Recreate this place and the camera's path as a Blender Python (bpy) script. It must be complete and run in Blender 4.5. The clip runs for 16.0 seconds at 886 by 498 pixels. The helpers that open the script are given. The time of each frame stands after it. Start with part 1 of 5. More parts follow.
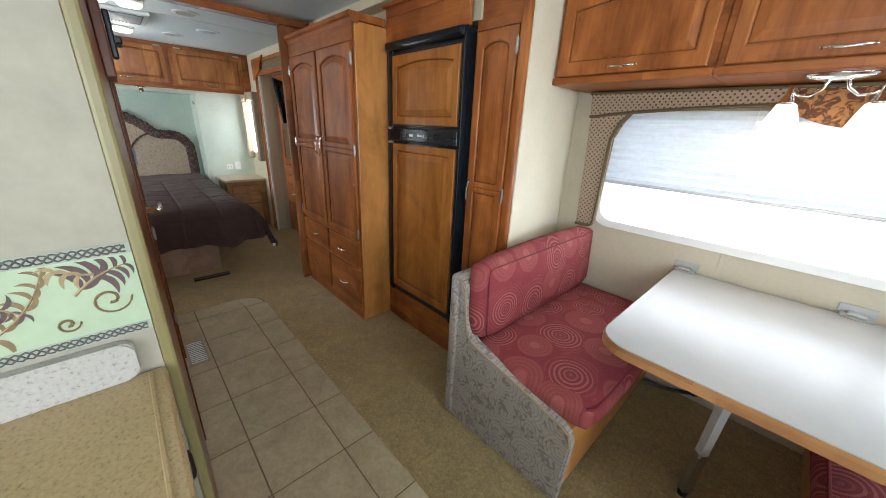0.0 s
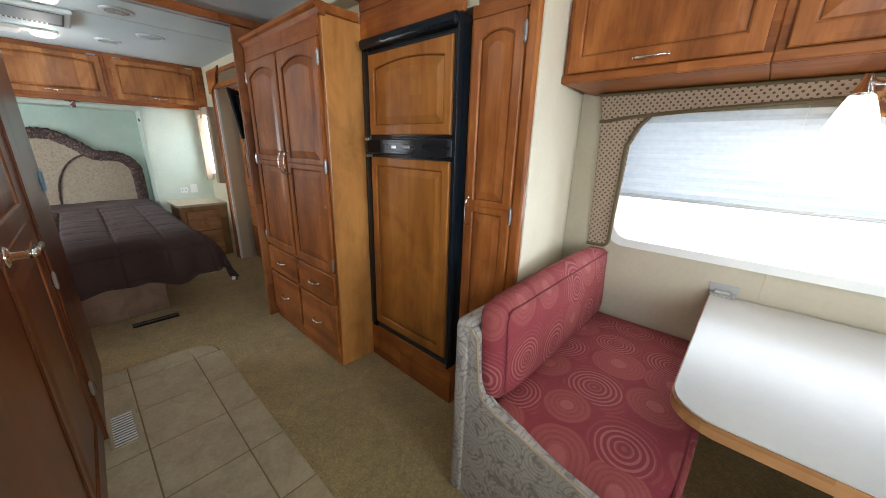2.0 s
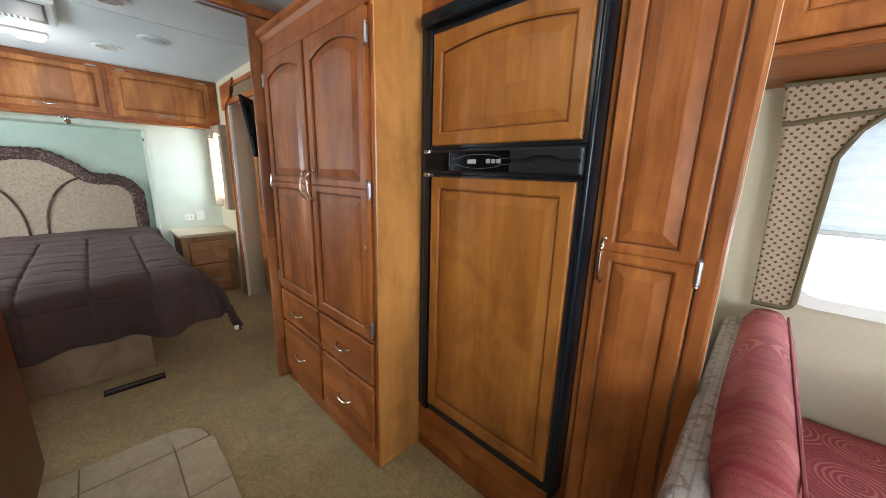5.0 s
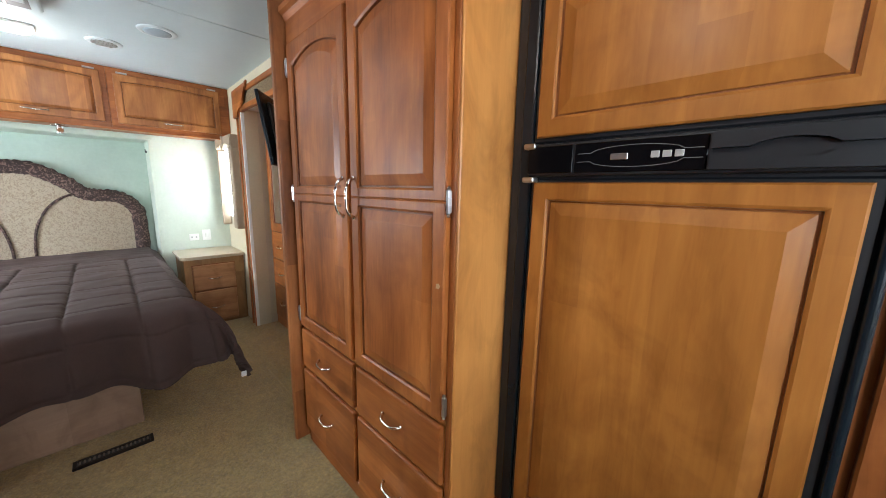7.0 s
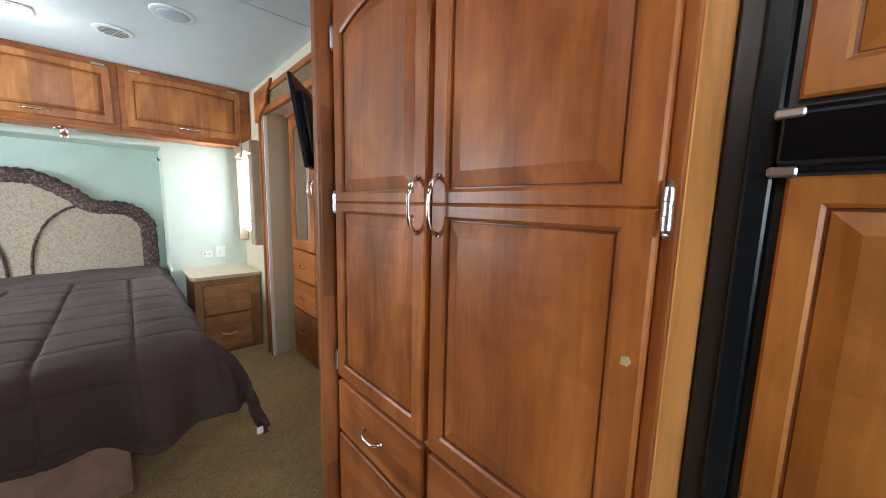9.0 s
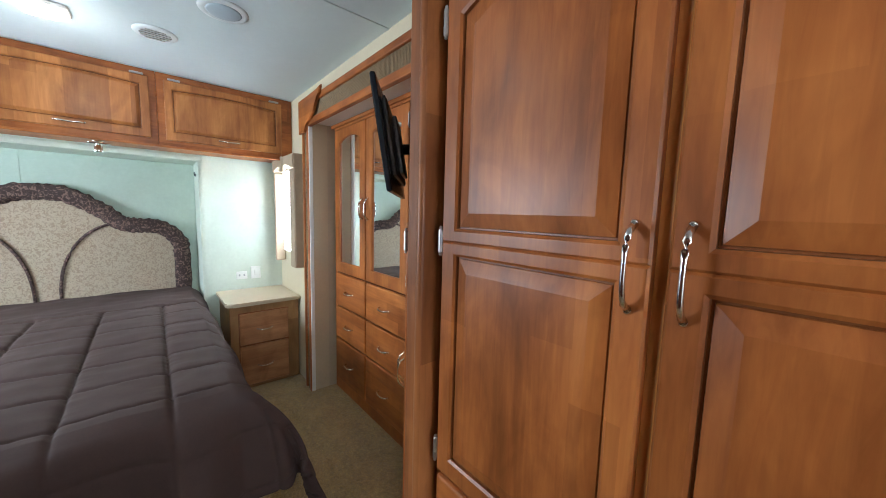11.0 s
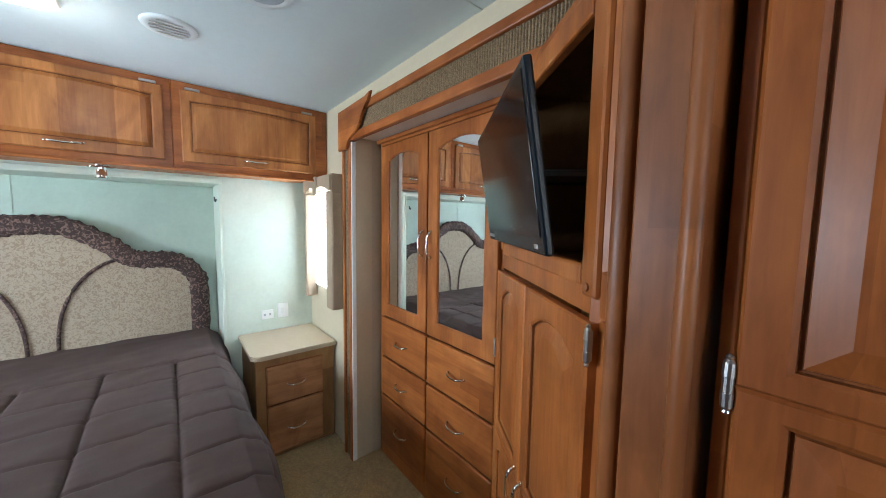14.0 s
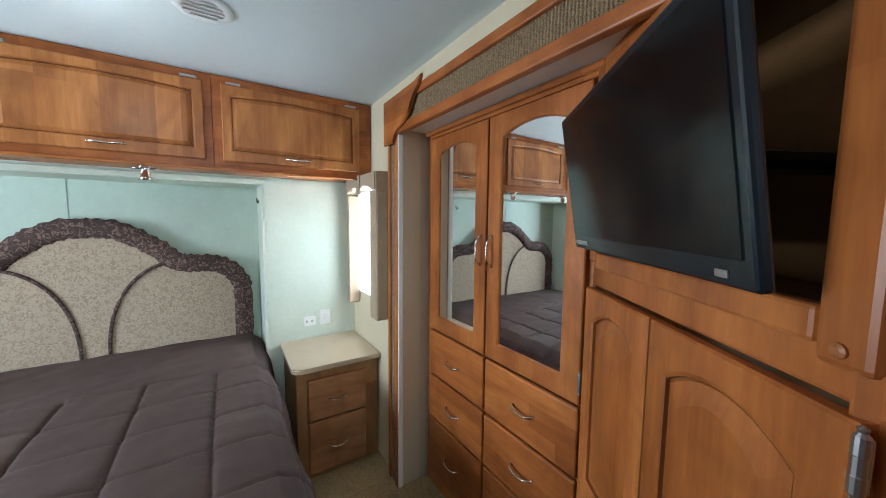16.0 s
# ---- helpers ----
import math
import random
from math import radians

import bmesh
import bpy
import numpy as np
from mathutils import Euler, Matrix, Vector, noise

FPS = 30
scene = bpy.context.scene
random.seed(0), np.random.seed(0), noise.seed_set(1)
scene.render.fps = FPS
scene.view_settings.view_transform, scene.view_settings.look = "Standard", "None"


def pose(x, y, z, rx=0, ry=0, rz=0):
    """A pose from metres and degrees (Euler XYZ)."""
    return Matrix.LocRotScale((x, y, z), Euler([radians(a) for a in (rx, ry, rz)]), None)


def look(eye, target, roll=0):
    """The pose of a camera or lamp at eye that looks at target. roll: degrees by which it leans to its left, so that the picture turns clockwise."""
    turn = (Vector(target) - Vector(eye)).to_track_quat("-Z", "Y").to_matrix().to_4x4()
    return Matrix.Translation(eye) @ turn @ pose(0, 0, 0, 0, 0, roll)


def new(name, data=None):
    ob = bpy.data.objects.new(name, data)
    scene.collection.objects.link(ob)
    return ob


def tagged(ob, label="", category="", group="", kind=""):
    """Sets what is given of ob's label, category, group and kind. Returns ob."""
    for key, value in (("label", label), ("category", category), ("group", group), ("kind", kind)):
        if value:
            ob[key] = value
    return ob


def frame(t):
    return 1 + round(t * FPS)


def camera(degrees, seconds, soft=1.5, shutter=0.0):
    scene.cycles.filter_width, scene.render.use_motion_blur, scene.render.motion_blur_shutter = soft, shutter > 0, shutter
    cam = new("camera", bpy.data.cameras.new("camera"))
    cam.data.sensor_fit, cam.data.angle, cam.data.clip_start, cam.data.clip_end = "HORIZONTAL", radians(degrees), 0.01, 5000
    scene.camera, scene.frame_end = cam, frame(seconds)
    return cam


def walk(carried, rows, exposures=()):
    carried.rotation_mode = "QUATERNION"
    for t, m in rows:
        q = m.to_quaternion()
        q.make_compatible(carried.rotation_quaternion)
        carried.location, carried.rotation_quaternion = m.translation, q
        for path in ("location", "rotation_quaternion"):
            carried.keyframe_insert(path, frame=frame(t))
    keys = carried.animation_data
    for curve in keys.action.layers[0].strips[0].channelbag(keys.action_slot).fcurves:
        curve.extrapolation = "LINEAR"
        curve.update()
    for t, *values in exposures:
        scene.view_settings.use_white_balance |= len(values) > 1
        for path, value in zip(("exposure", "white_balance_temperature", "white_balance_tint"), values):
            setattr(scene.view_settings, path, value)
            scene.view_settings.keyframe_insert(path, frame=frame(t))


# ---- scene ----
cam = camera(105.8, 16.0, soft=0.9)
PATH = [
    (0, (0.213, 0.122, 1.361), (-1.144, 1.421, 0.676), 2.7),
    (0.5, (0.15, 0.157, 1.346), (-1.143, 1.524, 0.668), 2.9),
    (1, (0.071, 0.206, 1.332), (-1.196, 1.61, 0.679), 2.3),
    (1.5, (-0.007, 0.251, 1.321), (-1.275, 1.669, 0.705), 1.9),
    (2, (-0.083, 0.291, 1.315), (-1.368, 1.707, 0.729), 1.6),
    (2.5, (-0.17, 0.329, 1.305), (-1.474, 1.738, 0.746), 1.5),
    (3, (-0.276, 0.368, 1.299), (-1.597, 1.769, 0.761), 1.4),
    (3.5, (-0.373, 0.403, 1.291), (-1.704, 1.804, 0.775), 1.4),
    (4, (-0.468, 0.429, 1.282), (-1.805, 1.833, 0.79), 1.5),
    (6.5, (-1.041, 0.589, 1.243), (-2.42, 1.987, 0.869), 1.3),
    (7, (-1.156, 0.602, 1.229), (-2.545, 1.998, 0.88), 1.2),
    (7.5, (-1.263, 0.618, 1.213), (-2.66, 2.012, 0.89), 1.3),
    (8, (-1.379, 0.641, 1.209), (-2.785, 2.032, 0.909), 1.4),
    (8.5, (-1.492, 0.665, 1.206), (-2.914, 2.044, 0.926), 1.4),
    (9, (-1.598, 0.679, 1.198), (-3.038, 2.043, 0.94), 1.4),
    (11.5, (-2.128, 0.646, 1.298), (-3.64, 1.939, 1.093), 1.4),
    (12, (-2.223, 0.647, 1.325), (-3.742, 1.933, 1.129), 1.2),
    (12.5, (-2.306, 0.653, 1.336), (-3.833, 1.931, 1.154), 1.2),
    (13, (-2.401, 0.658, 1.356), (-3.935, 1.93, 1.182), 1.0),
    (13.5, (-2.492, 0.662, 1.376), (-4.031, 1.929, 1.209), 1.0),
    (14, (-2.563, 0.672, 1.388), (-4.108, 1.932, 1.221), 0.9),
    (14.5, (-2.633, 0.688, 1.395), (-4.194, 1.927, 1.228), 0.8),
    (15, (-2.7, 0.709, 1.403), (-4.292, 1.908, 1.237), 0.7),
    (15.5, (-2.757, 0.722, 1.405), (-4.386, 1.87, 1.234), 0.7),
    (16, (-2.796, 0.737, 1.4), (-4.47, 1.816, 1.225), 0.6),
]
walk(cam, [(t, look(eye, target, roll)) for t, eye, target, roll in PATH],
     exposures=[(0, -0.55, 6150, 11), (3.5, -0.45, 6150, 11), (4.5, -0.25, 6150, 11), (6.5, 0.16, 6100, 11), (9, 0.10, 5950, 10), (11.5, -0.03, 5780, 9), (13.5, -0.12, 5750, 9), (16, -0.30, 5780, 8.5)])

# ---------------------------------------------------------------- light
world = bpy.data.worlds.new("sky")
scene.world = world
world.use_nodes = True
wn = world.node_tree
sky = wn.nodes.new("ShaderNodeTexSky")
sky.sky_type, sky.sun_disc = "NISHITA", False
sky.sun_elevation, sky.sun_rotation = radians(50), radians(200)
wn.links.new(sky.outputs["Color"], wn.nodes["Background"].inputs["Color"])
wn.nodes["Background"].inputs["Strength"].default_value = 0.15


def area(name, at, to, w, h, power, colour=(1, 1, 1)):
    d = bpy.data.lights.new(name, "AREA")
    d.shape, d.size, d.size_y, d.energy, d.color = "RECTANGLE", w, h, power, colour
    ob = new(name, d)
    ob.matrix_world = look(at, to)
    return ob


def point(name, at, power, colour=(1, 0.86, 0.68), size=0.03):
    d = bpy.data.lights.new(name, "POINT")
    d.energy, d.color, d.shadow_soft_size = power, colour, size
    ob = new(name, d)
    ob.location = at
    return ob


DAY = (0.86, 0.94, 1.0)
area("daylight_dinette_window", (0.55, 2.30, 1.13), (0.55, 0, 0.9), 2.1, 0.62, 30, DAY)
area("daylight_windshield", (3.35, 0.3, 1.35), (0, 0.3, 1.1), 2.2, 1.0, 125, DAY)
# assumed window out of view, added to light the refrigerator side
area("daylight_kitchen_window", (0.75, -1.37, 1.35), (0.2, 1.0, 1.1), 1.1, 0.6, 62, DAY)
area("daylight_bedroom_window", (-4.67, 1.62, 1.25), (-4.7, 0, 0.9), 0.5, 0.6, 200, DAY)
# assumed window out of view, added to light the bedroom cabinet fronts
area("daylight_bedroom_far_window", (-4.3, -1.36, 1.3), (-4.3, 1, 1.1), 0.9, 0.6, 70, DAY)

# ---------------------------------------------------------------- materials


def nodes_of(name, rough=0.5, metal=0.0):
    m = bpy.data.materials.new(name)
    m.use_nodes = True
    nt = m.node_tree
    b = nt.nodes["Principled BSDF"]
    b.inputs["Roughness"].default_value, b.inputs["Metallic"].default_value = rough, metal
    return m, nt, b


def coords(nt, scale=(1, 1, 1), shift=True):
    tc, mp = nt.nodes.new("ShaderNodeTexCoord"), nt.nodes.new("ShaderNodeMapping")
    mp.inputs["Scale"].default_value = scale
    nt.links.new(tc.outputs["Object"], mp.inputs["Vector"])
    if shift:
        oi, mul = nt.nodes.new("ShaderNodeObjectInfo"), nt.nodes.new("ShaderNodeMath")
        mul.operation, mul.inputs[1].default_value = "MULTIPLY", 37.0
        nt.links.new(oi.outputs["Random"], mul.inputs[0])
        nt.links.new(mul.outputs[0], mp.inputs["Location"])
    return mp.outputs["Vector"]


def tex_noise(nt, vec, scale, detail=4.0, rough=0.55, dist=0.0):
    n = nt.nodes.new("ShaderNodeTexNoise")
    n.inputs["Scale"].default_value, n.inputs["Detail"].default_value = scale, detail
    n.inputs["Roughness"].default_value, n.inputs["Distortion"].default_value = rough, dist
    nt.links.new(vec, n.inputs["Vector"])
    return n.outputs["Fac"]


def ramp(nt, fac, *stops):
    r = nt.nodes.new("ShaderNodeValToRGB")
    while len(r.color_ramp.elements) < len(stops):
        r.color_ramp.elements.new(0.5)
    for e, (p, c) in zip(r.color_ramp.elements, stops):
        e.position, e.color = p, (*c, 1)
    nt.links.new(fac, r.inputs["Fac"])
    return r.outputs["Color"]


def mix(nt, fac, a, b, mode="MIX"):
    n = nt.nodes.new("ShaderNodeMix")
    n.data_type, n.blend_type = "RGBA", mode
    for value, sock in ((fac, n.inputs[0]), (a, n.inputs[6]), (b, n.inputs[7])):
        if isinstance(value, (int, float)):
            sock.default_value = value
        elif isinstance(value, tuple):
            sock.default_value = (*value, 1)
        else:
            nt.links.new(value, sock)
    return n.outputs[2]


def maths(nt, op, a, b=0.0):
    n = nt.nodes.new("ShaderNodeMath")
    n.operation = op
    for value, sock in ((a, n.inputs[0]), (b, n.inputs[1])):
        if isinstance(value, (int, float)):
            sock.default_value = value
        else:
            nt.links.new(value, sock)
    return n.outputs[0]


def bump(nt, b, height, strength, dist=0.002):
    n = nt.nodes.new("ShaderNodeBump")
    n.inputs["Strength"].default_value, n.inputs["Distance"].default_value = strength, dist
    nt.links.new(height, n.inputs["Height"])
    nt.links.new(n.outputs["Normal"], b.inputs["Normal"])


def wood(name, dark, mid, light, along="z", rough=0.38, boards=0.085, vary=1.0):
    """Stained alder: glued-up boards that differ in tone, with soft long grain and small knots."""
    m, nt, b = nodes_of(name, rough)
    k = {"z": (1, 1, 0.09), "x": (0.09, 1, 1), "y": (1, 0.09, 1)}[along]
    v = coords(nt, k)
    fine = tex_noise(nt, v, 60, 5, 0.6, 0.8)
    broad = tex_noise(nt, coords(nt, tuple(0.22 if s < 1 else 1 for s in k)), 8, 4, 0.55, 0.6)
    col = ramp(nt, broad, (0.22, dark), (0.5, mid), (0.80, light))
    col = mix(nt, 0.24, col, ramp(nt, fine, (0.3, dark), (0.7, light)))
    # staves of finite length that differ in tone
    sep = nt.nodes.new("ShaderNodeSeparateXYZ")
    nt.links.new(coords(nt, (1, 1, 1)), sep.inputs[0])
    across = {"z": maths(nt, "ADD", sep.outputs[0], sep.outputs[1]), "x": sep.outputs[2], "y": maths(nt, "ADD", sep.outputs[2], sep.outputs[0])}[along]
    run = {"z": sep.outputs[2], "x": sep.outputs[0], "y": sep.outputs[1]}[along]
    cell = maths(nt, "FLOOR", maths(nt, "DIVIDE", across, boards))

    def chance(w):
        n = nt.nodes.new("ShaderNodeTexWhiteNoise")
        n.noise_dimensions = "1D"
        nt.links.new(w, n.inputs["W"])
        return n.outputs["Value"]
    stave = maths(nt, "FLOOR", maths(nt, "ADD", maths(nt, "DIVIDE", run, 0.62), maths(nt, "MULTIPLY", chance(cell), 9.0)))
    pick = chance(maths(nt, "ADD", cell, maths(nt, "MULTIPLY", stave, 13.7)))
    tone = ramp(nt, pick, (0.0, (1 - 0.24 * vary, 1 - 0.29 * vary, 1 - 0.33 * vary)), (1.0, (1 + 0.13 * vary,) * 3))
    col = mix(nt, 1.0, col, tone, "MULTIPLY")
    # smoky blotches and mineral streaks
    blot = tex_noise(nt, coords(nt, (1, 1, 0.6)), 6.5, 4, 0.6, 0.8)
    col = mix(nt, 1.0, col, ramp(nt, blot, (0.3, (0.70, 0.66, 0.62)), (0.56, (1, 1, 1))), "MULTIPLY")
    nt.links.new(col, b.inputs["Base Color"])
    rr = nt.nodes.new("ShaderNodeMapRange")
    rr.inputs["To Min"].default_value, rr.inputs["To Max"].default_value = rough - 0.06, rough + 0.12
    nt.links.new(broad, rr.inputs["Value"])
    nt.links.new(rr.outputs[0], b.inputs["Roughness"])
    b.inputs["Coat Weight"].default_value, b.inputs["Coat Roughness"].default_value = 0.08, 0.25
    b.inputs["Specular IOR Level"].default_value = 0.27
    bump(nt, b, fine, 0.10, 0.0006)
    return m


def plain(name, colour, rough=0.5, metal=0.0, var=0.08, scale=30, bumpy=0.05, dist=0.001):
    m, nt, b = nodes_of(name, rough, metal)
    v = coords(nt)
    n1, n2 = tex_noise(nt, v, scale, 5, 0.6), tex_noise(nt, v, scale * 0.12, 3)
    lo, hi = tuple(c * (1 - var) for c in colour), tuple(min(1, c * (1 + var)) for c in colour)
    col = mix(nt, 0.5, ramp(nt, n1, (0.3, lo), (0.7, hi)), ramp(nt, n2, (0.3, lo), (0.7, hi)))
    nt.links.new(col, b.inputs["Base Color"])
    if bumpy:
        bump(nt, b, n1, bumpy, dist)
    return m


def glow(name, colour, strength):
    m, nt, b = nodes_of(name, 0.4)
    b.inputs["Base Color"].default_value = (*colour, 1)
    b.inputs["Emission Color"].default_value = (*colour, 1)
    b.inputs["Emission Strength"].default_value = strength
    return m


W_D, W_M, W_L = (0.160, 0.044, 0.011), (0.365, 0.112, 0.025), (0.57, 0.212, 0.052)
WOOD = wood("alder_upright", W_D, W_M, W_L, vary=0.55)
WOOD_H = wood("alder_level", W_D, W_M, W_L, "x")
WOOD_Y = wood("alder_level_across", W_D, W_M, W_L, "y")
WOOD_REAR = wood("golden_alder", (0.20, 0.066, 0.018), (0.42, 0.155, 0.042), (0.62, 0.275, 0.082))
WOOD_DARK = wood("dark_stained_panel", (0.095, 0.026, 0.009), (0.15, 0.044, 0.014), (0.20, 0.064, 0.022), "z", 0.28, 0.6)
WOOD_TRIM = wood("moulding", (0.16, 0.052, 0.016), (0.30, 0.106, 0.031), (0.42, 0.162, 0.050), "z", 0.44, 0.05)
LAMINATE = wood("wood_print_laminate", (0.52, 0.208, 0.050), (0.65, 0.29, 0.078), (0.73, 0.355, 0.108), "z", 0.30, 0.4, 0.15)
# dark glaze tone that also paints shade into door grooves and drawer gaps
GLAZE_SHADE = wood("glaze_and_painted_shade", (0.15, 0.047, 0.013), (0.24, 0.08, 0.022), (0.31, 0.115, 0.032))
LAMINATE.node_tree.nodes["Principled BSDF"].inputs["Specular IOR Level"].default_value = 0.5
VINYL = plain("cream_wallpaper", (0.58, 0.51, 0.355), 0.6, 0, 0.06, 60, 0.15)
# lighter copy of VINYL, with the end wall's daylight put into the colour
VINYL_LIT = plain("cream_wallpaper_lit", (0.76, 0.70, 0.54), 0.6, 0, 0.05, 60, 0.15)
PAPER = plain("mottled_grey_beige_paper", (0.335, 0.305, 0.235), 0.6, 0, 0.17, 16, 0.3)
VINYL_LOW = plain("tan_wall_vinyl", (0.52, 0.46, 0.34), 0.6, 0, 0.07, 50, 0.12)
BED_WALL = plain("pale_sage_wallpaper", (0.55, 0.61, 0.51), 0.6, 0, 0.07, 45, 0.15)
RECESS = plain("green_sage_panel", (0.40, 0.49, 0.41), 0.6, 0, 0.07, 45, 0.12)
CEIL = plain("white_ceiling_vinyl", (0.63, 0.73, 0.74), 0.55, 0, 0.03, 40, 0.06)
WHITE = plain("white_plastic", (0.78, 0.78, 0.74), 0.4, 0, 0.03, 40, 0.02)
CHROME = plain("polished_nickel", (0.78, 0.77, 0.75), 0.16, 1.0, 0.04, 50, 0.0)
BLACK = plain("black_plastic", (0.012, 0.014, 0.017), 0.35, 0, 0.2, 60, 0.08)
BLACK_FRAME = plain("black_enamel_frame", (0.006, 0.011, 0.016), 0.26, 0, 0.15, 30, 0.02)
BLACK_FRAME.node_tree.nodes["Principled BSDF"].inputs["Specular IOR Level"].default_value = 0.3
SCREEN = plain("black_screen_glass", (0.004, 0.004, 0.005), 0.16, 0, 0.1, 10, 0.0)
SCREEN.node_tree.nodes["Principled BSDF"].inputs["Specular IOR Level"].default_value = 0.12
ALU = plain("brushed_aluminium", (0.47, 0.47, 0.47), 0.34, 1.0, 0.06, 80, 0.03)
LEG_GREY = plain("grey_enamel", (0.42, 0.42, 0.41), 0.4, 0.3, 0.06, 50, 0.02)
GROUT = plain("grout", (0.22, 0.155, 0.088), 0.9, 0, 0.15, 90, 0.3)


def carpet():
    m, nt, b = nodes_of("olive_brown_carpet", 0.95)
    v = coords(nt, shift=False)
    pile, patch = tex_noise(nt, v, 190, 4, 0.75), tex_noise(nt, v, 5.5, 5, 0.65, 1.2)
    tuft = tex_noise(nt, v, 75, 3, 0.6)
    c1 = ramp(nt, patch, (0.28, (0.19, 0.127, 0.046)), (0.72, (0.54, 0.385, 0.15)))
    c2 = ramp(nt, pile, (0.32, (0.16, 0.106, 0.038)), (0.68, (0.66, 0.475, 0.18)))
    nt.links.new(mix(nt, 0.62, c1, mix(nt, 1.0, c2, ramp(nt, tuft, (0.3, (0.6, 0.6, 0.6)), (0.7, (1.3, 1.3, 1.3))), "MULTIPLY")), b.inputs["Base Color"])
    b.inputs["Sheen Weight"].default_value = 0.25
    bump(nt, b, maths(nt, "ADD", pile, tuft), 1.0, 0.008)
    return m


CARPET = carpet()


def tile_mat():
    m, nt, b = nodes_of("sand_ceramic_tile", 0.42)
    v = coords(nt)
    cloud, speck = tex_noise(nt, v, 7, 5, 0.65, 0.8), tex_noise(nt, v, 60, 4, 0.6)
    c = ramp(nt, cloud, (0.3, (0.34, 0.27, 0.16)), (0.55, (0.45, 0.37, 0.23)), (0.75, (0.54, 0.46, 0.30)))
    nt.links.new(mix(nt, 0.25, c, ramp(nt, speck, (0.35, (0.31, 0.25, 0.145)), (0.65, (0.56, 0.48, 0.33)))), b.inputs["Base Color"])
    bump(nt, b, mix(nt, 0.5, cloud, speck), 0.25, 0.002)
    return m


TILE = tile_mat()


def flat_coords(nt, first, second):
    """Two of the object's axes, as a plane to print a pattern on."""
    tc, sp, cb = nt.nodes.new("ShaderNodeTexCoord"), nt.nodes.new("ShaderNodeSeparateXYZ"), nt.nodes.new("ShaderNodeCombineXYZ")
    nt.links.new(tc.outputs["Object"], sp.inputs[0])
    nt.links.new(sp.outputs[first], cb.inputs[0])
    nt.links.new(sp.outputs[second], cb.inputs[1])
    return cb.outputs[0]


def rings_fabric(name, first, second):
    """Wine red chenille with concentric circles of many sizes, in old rose and dark red."""
    m, nt, b = nodes_of(name, 0.85)
    v, v3 = flat_coords(nt, first, second), coords(nt, shift=False)
    nt_l = nt.links
    vor = nt.nodes.new("ShaderNodeTexVoronoi")
    vor.voronoi_dimensions = "2D"
    vor.inputs["Scale"].default_value, vor.inputs["Randomness"].default_value = 5.4, 0.42
    nt_l.new(v, vor.inputs["Vector"])
    d = vor.outputs["Distance"]
    sepc = nt.nodes.new("ShaderNodeSeparateColor")
    nt_l.new(vor.outputs["Color"], sepc.inputs[0])
    ring = maths(nt, "SINE", maths(nt, "MULTIPLY", d, maths(nt, "ADD", 60.0, maths(nt, "MULTIPLY", sepc.outputs[2], 26.0))))
    size = maths(nt, "ADD", maths(nt, "MULTIPLY", sepc.outputs[0], 0.16), 0.40)
    inside = maths(nt, "LESS_THAN", d, size)
    line = maths(nt, "GREATER_THAN", ring, 0.25)
    eye = maths(nt, "LESS_THAN", d, maths(nt, "MULTIPLY", size, 0.30))
    weave = tex_noise(nt, v3, 380, 2)
    pale = maths(nt, "GREATER_THAN", sepc.outputs[1], 0.58)
    ground = mix(nt, tex_noise(nt, v3, 9, 3), (0.20, 0.020, 0.030), (0.275, 0.036, 0.044))
    disc = mix(nt, pale, (0.23, 0.026, 0.036), (0.30, 0.062, 0.056))
    col = mix(nt, inside, ground, disc)
    thread = mix(nt, pale, (0.46, 0.19, 0.145), (0.215, 0.034, 0.045))
    amount = maths(nt, "MULTIPLY", line, maths(nt, "ADD", 0.12, maths(nt, "MULTIPLY", inside, 0.34)))
    col = mix(nt, amount, col, thread)
    col = mix(nt, maths(nt, "MULTIPLY", eye, 0.55), col, mix(nt, pale, (0.22, 0.03, 0.04), (0.42, 0.12, 0.10)))
    col = mix(nt, 1.0, col, ramp(nt, weave, (0.3, (0.72, 0.72, 0.72)), (0.7, (1.2, 1.2, 1.2))), "MULTIPLY")
    nt_l.new(col, b.inputs["Base Color"])
    bump(nt, b, maths(nt, "ADD", weave, maths(nt, "MULTIPLY", line, 0.4)), 0.4, 0.0015)
    return m


RED, RED_BACK = rings_fabric("red_circle_fabric_flat", 0, 1), rings_fabric("red_circle_fabric_upright", 1, 2)


def patch_fabric(name, ground, mark, scale, cut=0.42, rough=0.9, warp=1.5):
    m, nt, b = nodes_of(name, rough)
    v = coords(nt, shift=False)
    pat, weave = tex_noise(nt, v, scale, 3, 0.6, warp), tex_noise(nt, v, 300, 2)
    c = mix(nt, ramp(nt, pat, (cut, (0, 0, 0)), (cut + 0.08, (1, 1, 1))), mark, ground)
    c = mix(nt, 1.0, c, ramp(nt, weave, (0.3, (0.8, 0.8, 0.8)), (0.7, (1.15, 1.15, 1.15))), "MULTIPLY")
    nt.links.new(c, b.inputs["Base Color"])
    bump(nt, b, weave, 0.4, 0.0015)
    return m


